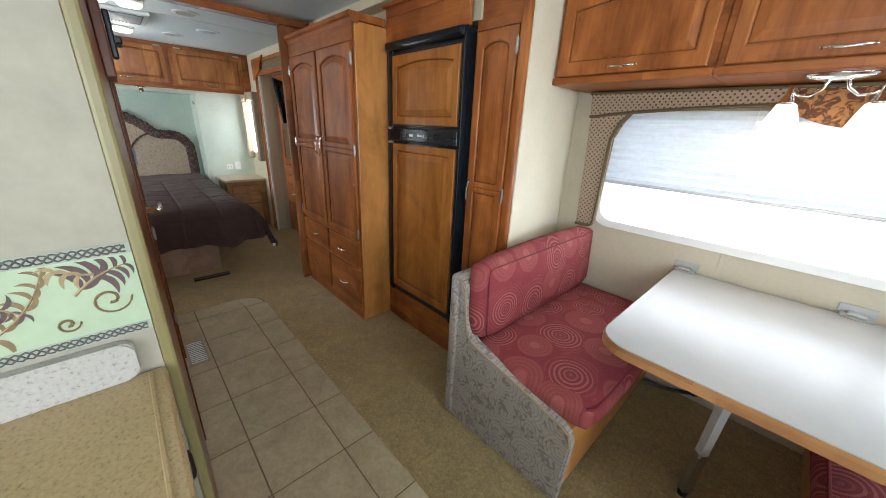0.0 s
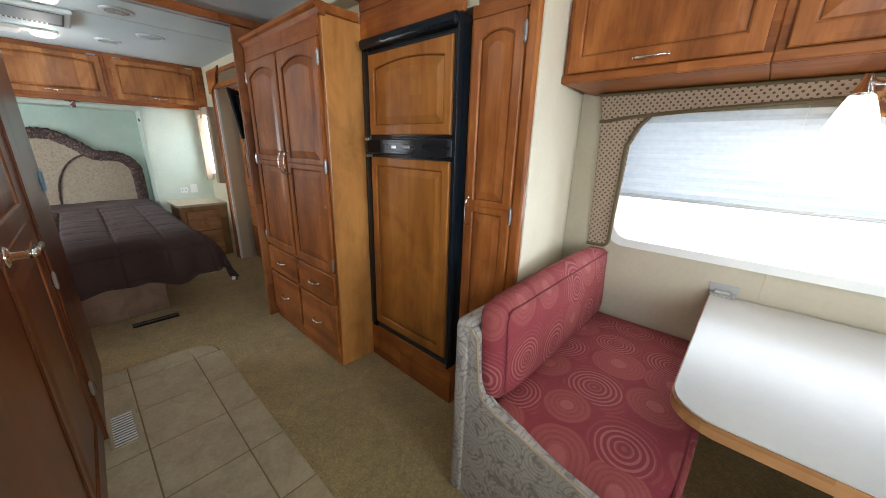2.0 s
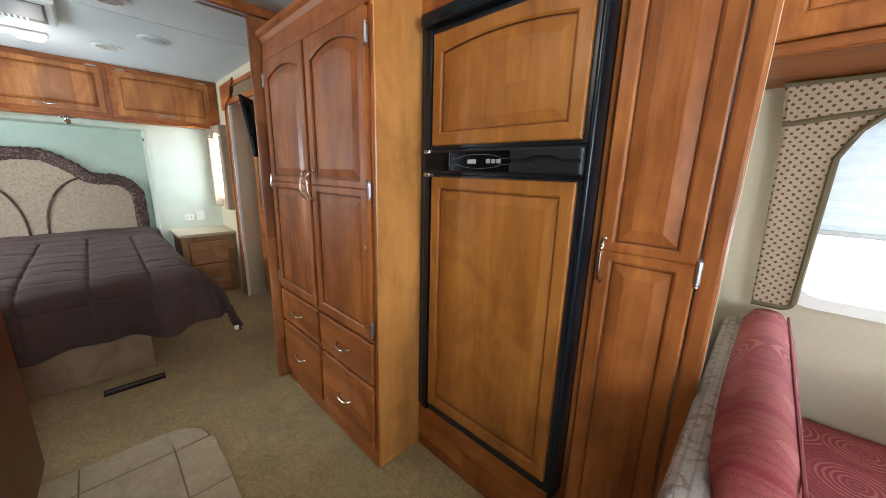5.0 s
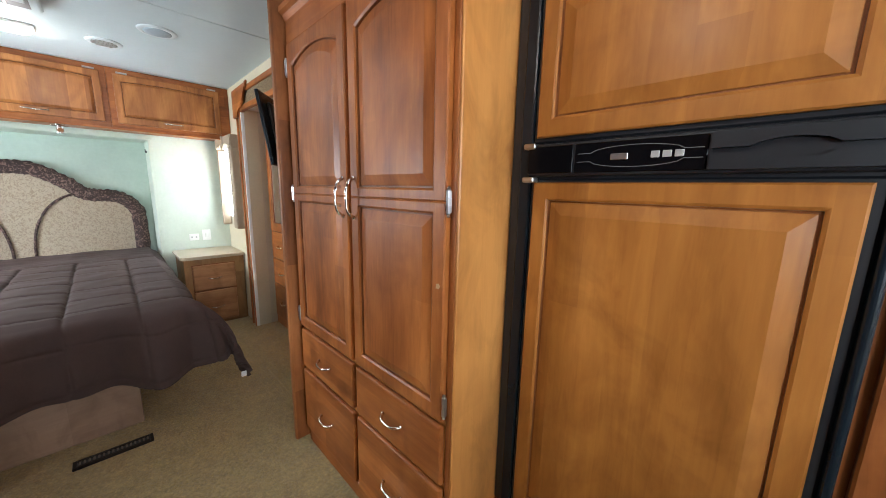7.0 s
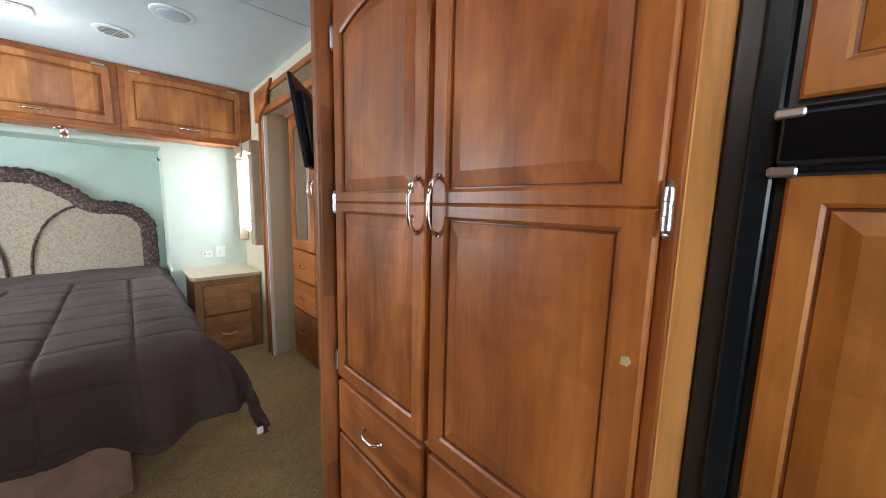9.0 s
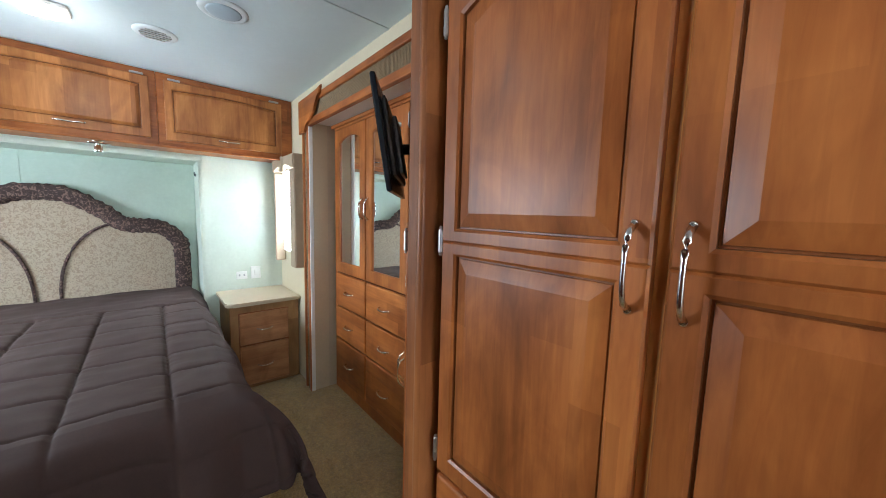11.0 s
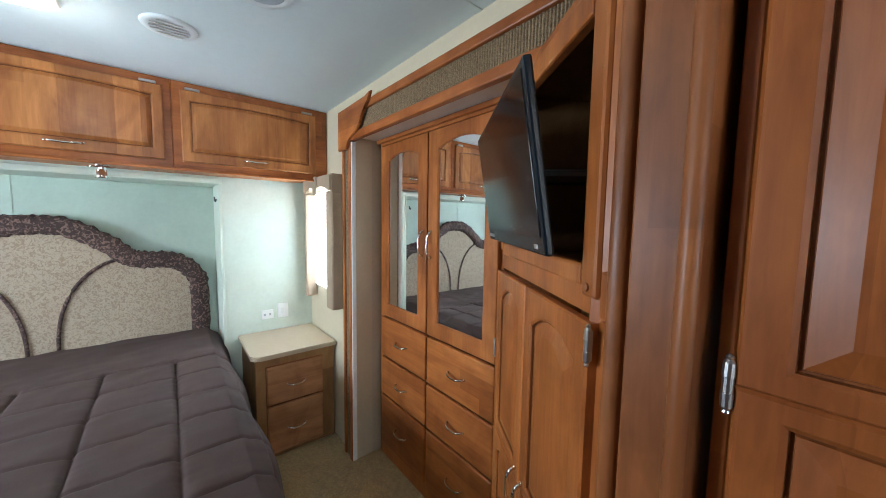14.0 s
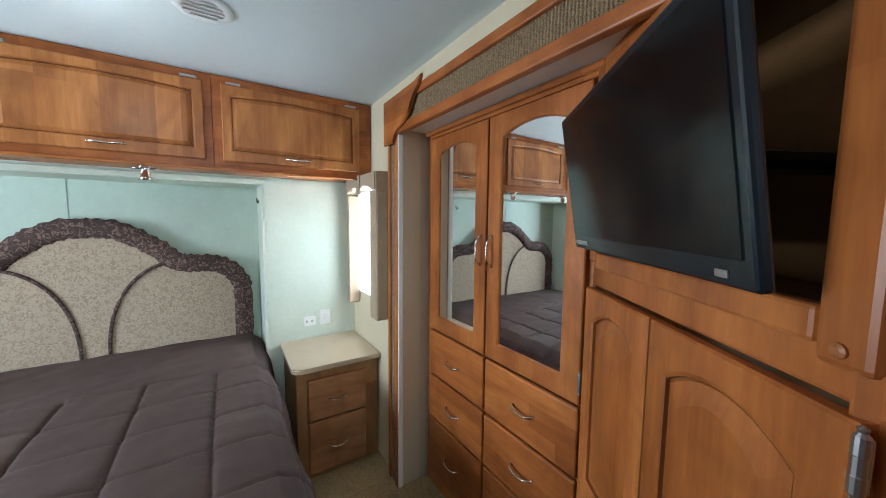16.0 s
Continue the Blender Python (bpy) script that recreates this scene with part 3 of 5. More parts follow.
def wardrobe():
    t = thing("wardrobe", (-2.17, 1.4, 0), "tall alder wood wardrobe with arched doors and four drawers", "wardrobe")
    bm = block((-2.66, WY + 0.001, 0), (-1.702, 1.70, 1.885), 0.006, 2)
    body = part("body", bm, LAMINATE, t, "wood print cabinet body")
    bm = block((-2.66, WY - 0.012, 1.79), (-1.712, WY + 0.0, 1.885), 0.003)
    part("face_rail", bm, WOOD_H, t)
    part("kick_rail", block((-2.645, WY - 0.005, 0), (-1.713, WY + 0.0005, 0.07), 0.002), WOOD_H, t)
    prof = [(0, 1.87), (-0.012, 1.875), (-0.022, 1.895), (-0.034, 1.905), (-0.034, 1.925), (0.02, 1.925), (0.02, 1.87)]
    bm = prism([(WY + p, z) for p, z in prof], "x", -2.66, -1.69)
    box(bm, (-1.715, WY + 0.02, 1.885), (-1.69, 1.40, 1.925), 0.004)
    part("crown", bm, WOOD_H, t)
    part("face_stile", block((-1.723, WY - 0.006, 0.07), (-1.7025, WY + 0.0005, 1.79), 0.004, 2), WOOD, t)
    part("chip", prism([(-1.752, 0.980), (-1.742, 0.979), (-1.737, 0.986), (-1.741, 0.994), (-1.750, 0.992)], "y", WY - 0.0228, WY - 0.0215), CHIP, t, "pale chip in the varnish")
    part("face_stile", block((-2.66, WY - 0.004, 0.07), (-2.643, WY + 0.0005, 1.79), 0.002), WOOD, t)
    m = pose(0, WY - 0.022, 0)
    for k, (a, b) in enumerate(((-2.640, -2.187), (-2.166, -1.724))):
        d = door_on(t, "door", m, a, b, 0.605, 1.785, ((0.605, 1.20, 0.045, 0.026, 0.0), (1.20, 1.785, 0.026, 0.045, 0.036)))
        hx = -2.212 if k == 0 else -2.142
        part("handle", pull(pose(hx, WY - 0.022, 1.196), 0.13, 0.03, True), CHROME, d, "arched polished handle", True)
        for z in (0.66, 1.20, 1.70):
            part("hinge", hinge(pose(-1.714 if k else -2.645, WY - 0.016, z)), ALU, d, "bright metal hinge")
        for z0, z1 in ((0.405, 0.59), (0.085, 0.39)):
            dr = part("drawer", flat_front(m, a, b, z0, z1), WOOD_H, t)
            part("handle", pull(pose((a + b) / 2, WY - 0.022, (z0 + z1) / 2), 0.095, 0.024), CHROME, dr, "arched polished handle", True)
    return t


CHIP = plain("bare_wood_chip", (0.55, 0.38, 0.22), 0.7, 0, 0.1, 200, 0.1)
wardrobe()


def slide_post():
    """The rounded end moulding of the slide-out, floor to ceiling, in two beads."""
    bm = bmesh.new()
    box(bm, (-2.756, 1.158, 0), (-2.6955, 1.30, CEILING - 0.05), 0.004, 2)
    box(bm, (-2.6975, 1.138, 0), (-2.672, 1.29, CEILING - 0.05), 0.012, 5)
    box(bm, (-2.808, 1.203, 0), (-2.778, 1.30, CEILING - 0.05), 0.012, 5)
    box(bm, (-2.80, 1.24, 0), (-2.674, 1.6, CEILING - 0.05), 0.002)
    return solid("slide_post", bm, WOOD_TRIM, "rounded wood end moulding of the slide-out", "trim", STRUCT, "", True)


post = slide_post()
for p in post.data.polygons:
    p.use_smooth = len(p.vertices) == 4 and p.area < 0.02

# ---------------------------------------------------------------- refrigerator and pantry


PRINT_GREY = plain("dim_grey_print", (0.15, 0.15, 0.155), 0.5, 0, 0.05, 60, 0)


def refrigerator():
    t = thing("refrigerator", (-1.32, 1.6, 0.22), "built-in refrigerator with wood panel doors and black frame", "refrigerator")
    bm = block((-1.70, FY + 0.001, 0.225), (-1.047, 1.95, 1.80), 0.004)
    part("cabinet", bm, BLACK, t)
    bm = block((-1.669, FY - 0.010, 0.225), (-1.632, FY + 0.02, 1.80), 0.006, 2)
    box(bm, (-1.045, FY - 0.020, 0.225), (-1.030, 1.56, 1.80), 0.006, 3)
    box(bm, (-1.67, FY - 0.040, 1.755), (-1.0305, FY + 0.02, 1.803), 0.016, 3)
    part("frame", bm, BLACK_FRAME, t, "glossy black surround")
    m = pose(0, FY - 0.02, 0)
    up = part("freezer_door", block((-1.632, FY - 0.0055, 1.35), (-1.046, FY + 0.01, 1.745), 0.004), BLACK, t, "upper door in a black edge")
    bm = bmesh.new()
    panel(bm, m, -1.618, -1.062, 1.362, 1.732, 0.038, 0.038, 0.040, 0.038, 0.022, 0.0145)
    part("door_panel", bm, FR_WOOD, up, "honey brown arched wood panel")
    low = part("fridge_door", block((-1.632, FY - 0.0055, 0.262), (-1.046, FY + 0.01, 1.262), 0.004), BLACK, t, "lower door in a black edge")
    bm = bmesh.new()
    panel(bm, m, -1.618, -1.062, 0.278, 1.252, 0.038, 0.038, 0.045, 0.038, 0.0, 0.0145)
    part("door_panel", bm, FR_WOOD, low, "honey brown wood panel")
    bm = block((-1.632, FY - 0.03, 1.268), (-1.046, FY + 0.01, 1.344), 0.006, 2)
    strip = part("control_strip", bm, BLACK, t, "black control strip with buttons")
    for x0, x1 in ((-1.628, -1.512), (-1.507, -1.262)):
        part("fascia", block((x0, FY - 0.0335, 1.274), (x1, FY - 0.0295, 1.338), 0.0015), SCREEN, strip, "glossy black fascia plate")
    bm = bmesh.new()
    for k, (lo, hi) in enumerate(((1.311, 1.338), (1.274, 1.301))):
        up = [(-1.257, lo), (-1.052, lo), (-1.052, hi), (-1.257, hi)]
        bite = [(-1.205 + 0.10 * i / 8, (lo - 0.000) + 0.012 * math.sin(math.pi * i / 8) ** 0.6) if k == 0 else (-1.105 - 0.10 * i / 8, hi - 0.012 * math.sin(math.pi * i / 8) ** 0.6) for i in range(9)]
        out = [up[0]] + bite + up[1:] if k == 0 else [up[0], up[1], up[2]] + bite + [up[3]]
        plate = prism(out, "y", FY - 0.046, FY - 0.0295)
        me = bpy.data.meshes.new("grip_plate")
        plate.to_mesh(me)
        plate.free()
        bm.from_mesh(me)
        bpy.data.meshes.remove(me)
    part("grip", bm, BLACK, strip, "black moulded double grip")
    part("button", block((-1.428, FY - 0.0365, 1.299), (-1.394, FY - 0.0332, 1.312), 0.001), ALU, strip, "small silver button")
    for i in range(3):
        part("button", block((-1.352 + i * 0.020, FY - 0.0365, 1.300), (-1.337 + i * 0.020, FY - 0.0332, 1.313), 0.001), LEG_GREY, strip, "small grey button")
    for zz, q in ((1.306, 1), (1.306, -1)):
        pts = [(-1.500 + 0.232 * i / 24, FY - 0.034, zz + q * (0.009 + 0.013 * math.sin(math.pi * min(1, max(0, (i - 3) / 18))) ** 0.5)) for i in range(25)]
        part("printed_line", tube(bmesh.new(), pts, 0.0008, 5), PRINT_GREY, strip)
    for z in (1.258, 1.340):
        part("hinge_bracket", block((-1.640, FY - 0.040, z - 0.007), (-1.608, FY - 0.012, z + 0.007), 0.003), ALU, t, "polished hinge bracket")
    return t


FR_WOOD = wood("honey_door_panel", (0.24, 0.082, 0.014), (0.37, 0.138, 0.024), (0.50, 0.208, 0.044), "z", 0.40, 0.075, 0.45)
refrigerator()

# wood surround of the fridge and the pantry
sur = thing("cabinet_surround", (-1.2, FY, 0), "alder face frame round refrigerator and pantry", "trim", "", STRUCT)
part("kick_board", block((-1.70, FY + 0.004, 0), (-1.030, FY + 0.022, 0.222), 0.003), WOOD_H, sur)
part("kick_return", block((-1.046, FY + 0.0225, 0), (-1.030, PY + 0.019, 0.222), 0.001), WOOD, sur)
part("head_board", block((-1.70, FY - 0.002, 1.806), (-1.030, FY + 0.02, 1.93), 0.003), WOOD_H, sur)
part("stile", block((-1.0295, PY + 0.002, 0), (-1.003, PY + 0.02, 1.785), 0.002), WOOD, sur)
part("rail", block((-1.0295, PY + 0.002, 1.786), (-0.7765, PY + 0.02, 1.93), 0.002), WOOD_H, sur)
part("rail", block((-1.0025, PY + 0.002, 0), (-0.7765, PY + 0.02, 0.11), 0.002), WOOD_H, sur)
part("stile", block((-0.776, PY - 0.012, 0), (-0.733, PY + 0.02, 1.99), 0.008, 2), WOOD, sur)
bm = block((-1.70, FY - 0.004, 1.931), (-1.030, FY + 0.02, 1.985), 0.004)
box(bm, (-1.70, FY - 0.03, 1.975), (-1.02, FY + 0.02, 1.995), 0.005)
box(bm, (-1.0295, PY - 0.004, 1.931), (-0.777, PY + 0.02, 1.995), 0.004)
solid("crown_surround", bm, WOOD_H, "wood crown strip over the refrigerator", "trim", STRUCT)
solid("fridge_header", block((-2.66, RIGHT - 0.1, 1.996), (FRONT, RIGHT - 0.0015, CEILING - 0.001), 0.003), VINYL, "cream wallpaper strip above the slide-out", "trim", STRUCT)


def pantry():
    t = thing("pantry_cabinet", (-0.845, 1.6, 0), "narrow tall alder pantry cabinet with an arched door", "cabinet")
    part("body", block((-1.002, PY + 0.0205, 0.11), (-0.790, 1.56, 1.785)), LAMINATE, t)
    m = pose(0, PY - 0.020, 0)
    d = door_on(t, "door", m, -1.006, -0.779, 0.12, 1.778, ((0.12, 1.072, 0.045, 0.022, 0), (1.072, 1.778, 0.022, 0.045, 0.024)), None, 0.036)
    part("handle", pull(pose(-0.986, PY - 0.02, 1.046), 0.12, 0.028, True), CHROME, d, "arched polished handle", True)
    for z in (1.70, 1.055, 0.3):
        part("hinge", hinge(pose(-0.774, PY - 0.016, z)), ALU, d, "bright metal hinge")


pantry()

# ---------------------------------------------------------------- dinette


def cushion(bm, x0, x1, y0, y1, z0, z1, r, puff=0.015, m=None):
    """A soft block: a rounded box with a slightly domed face."""
    c, h = Vector(((x0 + x1) / 2, (y0 + y1) / 2, (z0 + z1) / 2)), Vector(((x1 - x0) / 2, (y1 - y0) / 2, (z1 - z0) / 2))
    tmp = bmesh.new()
    bmesh.ops.create_cube(tmp, size=2)
    bmesh.ops.subdivide_edges(tmp, edges=tmp.edges[:], cuts=9, use_grid_fill=True)
    for v in tmp.verts:
        p = Vector([v.co[i] * h[i] for i in range(3)])
        inner = Vector([max(-h[i] + r, min(h[i] - r, p[i])) for i in range(3)])
        d = p - inner
        if d.length > 1e-6:
            p = inner + d.normalized() * min(d.length, r)
        for i in range(3):
            j, k = (i + 1) % 3, (i + 2) % 3
            w = (1 - (v.co[j]) ** 2) * (1 - (v.co[k]) ** 2)
            if abs(v.co[i]) > 0.99:
                p[i] += math.copysign(puff * w, v.co[i])
        p += Vector((noise.noise(p * 5), noise.noise(p * 5 + Vector((9, 0, 0))), noise.noise(p * 5 + Vector((0, 9, 0))))) * 0.004
        v.co = c + p
    if m:
        bmesh.ops.transform(tmp, matrix=m, verts=tmp.verts)
    me = bpy.data.meshes.new("tmp")
    tmp.to_mesh(me)
    tmp.free()
    bm.from_mesh(me)
    bpy.data.meshes.remove(me)
    return bm


def piping(pts, radius=0.005):
    return tube(bmesh.new(), pts, radius, 6)


def bench(flip, shift):
    """A dinette bench; its seat looks to +x, or to -x with flip."""
    s = -1 if flip else 1

    def mx(x):
        return shift + s * (x - shift) if flip else x
    t = thing("dinette_bench", (mx(-0.4), 1.6, 0), "dinette bench in red circle fabric with taupe patterned sides", "bench", "dinette benches")
    side = [(-0.705, 0.0), (-0.105, 0.0), (-0.09, 0.30), (-0.105, 0.352), (-0.14, 0.372), (-0.48, 0.452), (-0.575, 0.475), (-0.607, 0.50), (-0.624, 0.56), (-0.640, 0.715), (-0.660, 0.742), (-0.70, 0.745), (-0.72, 0.72)]
    bm = prism([(mx(x), z) for x, z in side], "y", 1.085, 1.125, 0.008)
    part("side_panel", bm, GREY, t, "taupe medallion upholstery side")
    bm = block((mx(-0.735), 1.078, 0), (mx(-0.668), 2.16, 0.762), 0.026, 4)
    part("back_panel", bm, GREY, t, "taupe upholstered bench back")
    part("piping", piping([(mx(x), 1.083, z) for x, z in side[2:12]]), SHADE_TAN, t)
    bm = block((mx(-0.67), 1.126, 0.02), (mx(-0.115), 2.16, 0.33), 0.002)
    part("base_box", bm, LAMINATE, t, "wooden bench base")
    bm = bmesh.new()
    x0, x1 = sorted((mx(-0.63), mx(-0.055)))
    cushion(bm, x0, x1, 1.128, 2.150, 0.345, 0.470, 0.045, 0.020)
    seat = part("seat_cushion", bm, RED, t, "wine red seat cushion with circle pattern", True)
    e = mx(-0.061)
    part("piping", piping([(mx(-0.082), 1.142, 0.452), (mx(-0.068), 1.152, 0.452)] + [(e, 1.17 + 0.095 * i, 0.452) for i in range(11)]), PIPE, seat, "dark red welt")
    bm = bmesh.new()
    a = s * 3
    piv = Vector((mx(-0.60), 1.62, 0.45))
    m = Matrix.Translation(piv) @ pose(0, 0, 0, 0, -a) @ Matrix.Translation(-piv)
    x0, x1 = sorted((mx(-0.664), mx(-0.545)))
    cushion(bm, x0, x1, 1.118, 2.155, 0.465, 0.835, 0.055, 0.018, m)
    back = part("back_cushion", bm, RED_BACK, t, "wine red back cushion with circle pattern", True)
    e = mx(-0.551)
    pts = [(e, 1.148, 0.50 + 0.28 * i / 5) for i in range(6)] + [(e, 1.155, 0.80)] + [(e, 1.175 + 0.93 * i / 8, 0.809) for i in range(9)]
    part("piping", piping([m @ Vector(p) for p in pts], 0.0035), PIPE, back, "dark red welt")
    return t


PIPE = plain("dark_red_welt", (0.19, 0.024, 0.033), 0.8, 0, 0.1, 120, 0.2)
bench(False, 0)
bench(True, 0.22)


def table():
    t = thing("dinette_table", (0.22, 1.68, 0.7), "cream laminate dinette table with wood edge and folding leg", "table")
    def outline(inset):
        x0, x1, y0, y1, r = -0.128 + inset, 0.60 - inset, 1.175 + inset, 2.135 - inset, 0.10
        pts = [(x1, y1), (x0, y1)]
        for cx, cy, a0 in ((x0 + r, y0 + r, 180), (x1 - r, y0 + r, 270)):
            pts += [(cx + r * math.cos(radians(a0 + 15 * i)), cy + r * math.sin(radians(a0 + 15 * i))) for i in range(7)]
        return pts
    part("tabletop", prism(outline(0.004), "z", 0.70, 0.7205, 0.001), TABLE, t, "pale cream laminate top")
    part("edge_band", prism(outline(0.0), "z", 0.682, 0.7175, 0.003), TABLE_EDGE, t, "light oak edge band")
    for x in (-0.085, 0.50):
        bm = block((x - 0.045, 2.105, 0.721), (x + 0.045, 2.167, 0.7245), 0.001)
        box(bm, (x - 0.052, 2.163, 0.721), (x + 0.052, 2.168, 0.760), 0.001)
        box(bm, (x - 0.028, 2.125, 0.724), (x + 0.028, 2.163, 0.737), 0.005, 2)
        for q in (-0.035, 0.035):
            spun(bm, [(0.006, 0), (0.005, 0.004)], (x + q, 2.105, 0.726), None, 8)
        part("hinge_bracket", bm, LEG_GREY, t, "bright metal table bracket")
    bm = tube(bmesh.new(), [(0.24, 1.33, 0.68), (0.231, 1.444, 0.28)], 0.020, 4, None, 0.7)
    leg = part("leg", bm, LEG_GREY, t, "slanting grey table leg")
    part("sleeve", tube(bmesh.new(), [(0.2315, 1.438, 0.30), (0.2255, 1.514, 0.032)], 0.0225, 4, None, 0.72), ALU, leg, "bright aluminium lower sleeve")
    bm = bmesh.new()
    spun(bm, [(0.005, -0.02), (0.005, 0.02)], (0.2312, 1.441, 0.29), pose(0, 0, 0, 90), 8)
    part("pin", bm, CHROME, leg)
    part("foot", tube(bmesh.new(), [(0.226, 1.515, 0.03), (0.2247, 1.525, 0.0)], 0.018, 10), BLACK, leg, "black rubber foot")
    bm = block((0.19, 1.28, 0.665), (0.29, 1.38, 0.682), 0.002)
    part("leg_bracket", bm, ALU, t)


table()

# cable under the table
bm = tube(bmesh.new(), [(-0.26 + 0.042 * i, 2.135 - 0.022 * math.sin(i * 0.55), 0.012 + 0.040 * max(0, (i - 6) / 3) ** 2) for i in range(10)], 0.010, 8)
spun(bm, [(0.022, 0.0), (0.022, 0.012), (0.014, 0.02)], (0.12, 2.169, 0.055), pose(0, 0, 0, 90), 12)
solid("power_cable", bm, BLACK, "thick dark cable running along the carpet into the wall", "cable")


def overhead_cabinets():
    y0 = 1.757
    ends = (-0.775, -0.127, 0.50, 1.13)
    for a, b in zip(ends, ends[1:]):
        t = thing("overhead_cabinet", ((a + b) / 2, 1.96, 1.577), "alder overhead cabinet with a lift-up arched panel door", "cabinet", "dinette overhead cabinets")
        part("body", block((a, y0 + 0.021, 1.577), (b - 0.001, WIN_Y - 0.002, 1.98), 0.003), WOOD_H, t)
        m = pose(0, y0 - 0.002, 0)
        d = door_on(t, "door", m, a + 0.025, b - 0.025, 1.612, 1.945, ((1.612, 1.945, 0.052, 0.045, 0.022),), WOOD)
        part("handle", pull(pose((a + b) / 2, y0 - 0.002, 1.638), 0.11, 0.026), CHROME, d, "arched polished handle", True)
        for s in (-1, 1):
            part("hinge", hinge(pose((a + b) / 2 + s * (b - a) * 0.38, y0 - 0.0, 1.95) @ pose(0, 0, 0, 0, 90)), ALU, d, "bright metal hinge")
        part("bottom_rail", block((a, y0, 1.577), (b - 0.001, y0 + 0.0205, 1.608), 0.004), WOOD_H, t)
        part("top_rail", block((a, y0, 1.95), (b - 0.001, y0 + 0.0205, 1.98), 0.003), WOOD_H, t)


overhead_cabinets()


def dinette_window():
    t = thing("window_1", (0.55, WIN_Y, DZ0), "wide dinette window with rounded corners and pale frame", "window", "", STRUCT)
    bm = bmesh.new()
    o, i_ = rounded(DX0 - 0.02, DX1 + 0.02, DZ0 - 0.02, DZ1 + 0.02, 0.10), rounded(DX0 + 0.02, DX1 - 0.02, DZ0 + 0.02, DZ1 - 0.02, 0.08)
    for ya, yb in ((WIN_Y - 0.012, WIN_Y + 0.05),):
        vs = [[bm.verts.new((p[0], y, p[1])) for p in lst] for lst in (o, i_) for y in (ya, yb)]
        n = len(o)
        for k in range(n):
            j = (k + 1) % n
            bm.faces.new((vs[0][k], vs[0][j], vs[2][j], vs[2][k]))
            bm.faces.new((vs[2][k], vs[2][j], vs[3][j], vs[3][k]))
            bm.faces.new((vs[0][k], vs[0][j], vs[1][j], vs[1][k]))
    part("window_frame", bm, WHITE, t, "pale plastic window frame")
    g = part("pane", block((DX0, WIN_Y + 0.04, DZ0), (DX1, WIN_Y + 0.044, DZ1)), GLASS, t)
    g.visible_shadow = False
    part("sash_bar", block((0.60, WIN_Y + 0.03, DZ0), (0.63, WIN_Y + 0.055, DZ1), 0.003), WHITE, t)


GLASS, _nt, _b = nodes_of("window_glass", 0.02)
_b.inputs["Transmission Weight"].default_value, _b.inputs["IOR"].default_value = 1.0, 1.1
dinette_window()
solid("backdrop_side", block((-6.5, 3.6, -0.5), (4.5, 3.62, 3.2)), OUTSIDE, "bright overexposed daylight outside the windows", "backdrop", STRUCT)

BLIND, _nt, _b = nodes_of("white_pleated_shade", 0.7)
_v = coords(_nt, shift=False)
_nt.links.new(ramp(_nt, tex_noise(_nt, _v, 40, 3), (0.3, (0.58, 0.63, 0.68)), (0.7, (0.66, 0.70, 0.74))), _b.inputs["Base Color"])
_tr, _mx = _nt.nodes.new("ShaderNodeBsdfTranslucent"), _nt.nodes.new("ShaderNodeMixShader")
_tr.inputs["Color"].default_value = (0.80, 0.86, 0.92, 1)
_mx.inputs[0].default_value = 0.085
_nt.links.new(_b.outputs[0], _mx.inputs[1])
_nt.links.new(_tr.outputs[0], _mx.inputs[2])
_nt.links.new(_mx.outputs[0], _nt.nodes["Material Output"].inputs["Surface"])


def pleated_shade():
    t = thing("pleated_shade", (0.55, WIN_Y - 0.03, 1.11), "white pleated window shade drawn halfway down", "blind")
    bm = bmesh.new()
    z, k, rows = 1.12, 0, []
    while z < 1.50:
        y = WIN_Y - 0.022 - (0.015 if k % 2 else 0)
        rows.append([bm.verts.new((x, y + 0.0015 * math.sin(x * 9 + k), z + 0.003 * math.sin(x * 2.1))) for x in np.linspace(DX0 - 0.01, DX1, 24)])
        z, k = z + (0.018 if k % 2 else 0.020), k + 1
    for a, b in zip(rows, rows[1:]):
        for i in range(len(a) - 1):
            bm.faces.new((a[i], a[i + 1], b[i + 1], b[i]))
    part("pleats", bm, BLIND, t)
    part("bottom_rail", block((DX0 - 0.01, WIN_Y - 0.04, 1.102), (DX1, WIN_Y - 0.016, 1.119), 0.004), BLIND_RAIL, t, "slim grey bottom rail")
    for x in (-0.56, 0.0, 0.55, 1.1):
        part("cord", tube(bmesh.new(), [(x, WIN_Y - 0.041, 1.11), (x, WIN_Y - 0.041, 1.49)], 0.0012, 5), WHITE, t)


BLIND_RAIL = plain("pale_grey_rail", (0.55, 0.56, 0.57), 0.4, 0, 0.04, 40, 0.02)
pleated_shade()


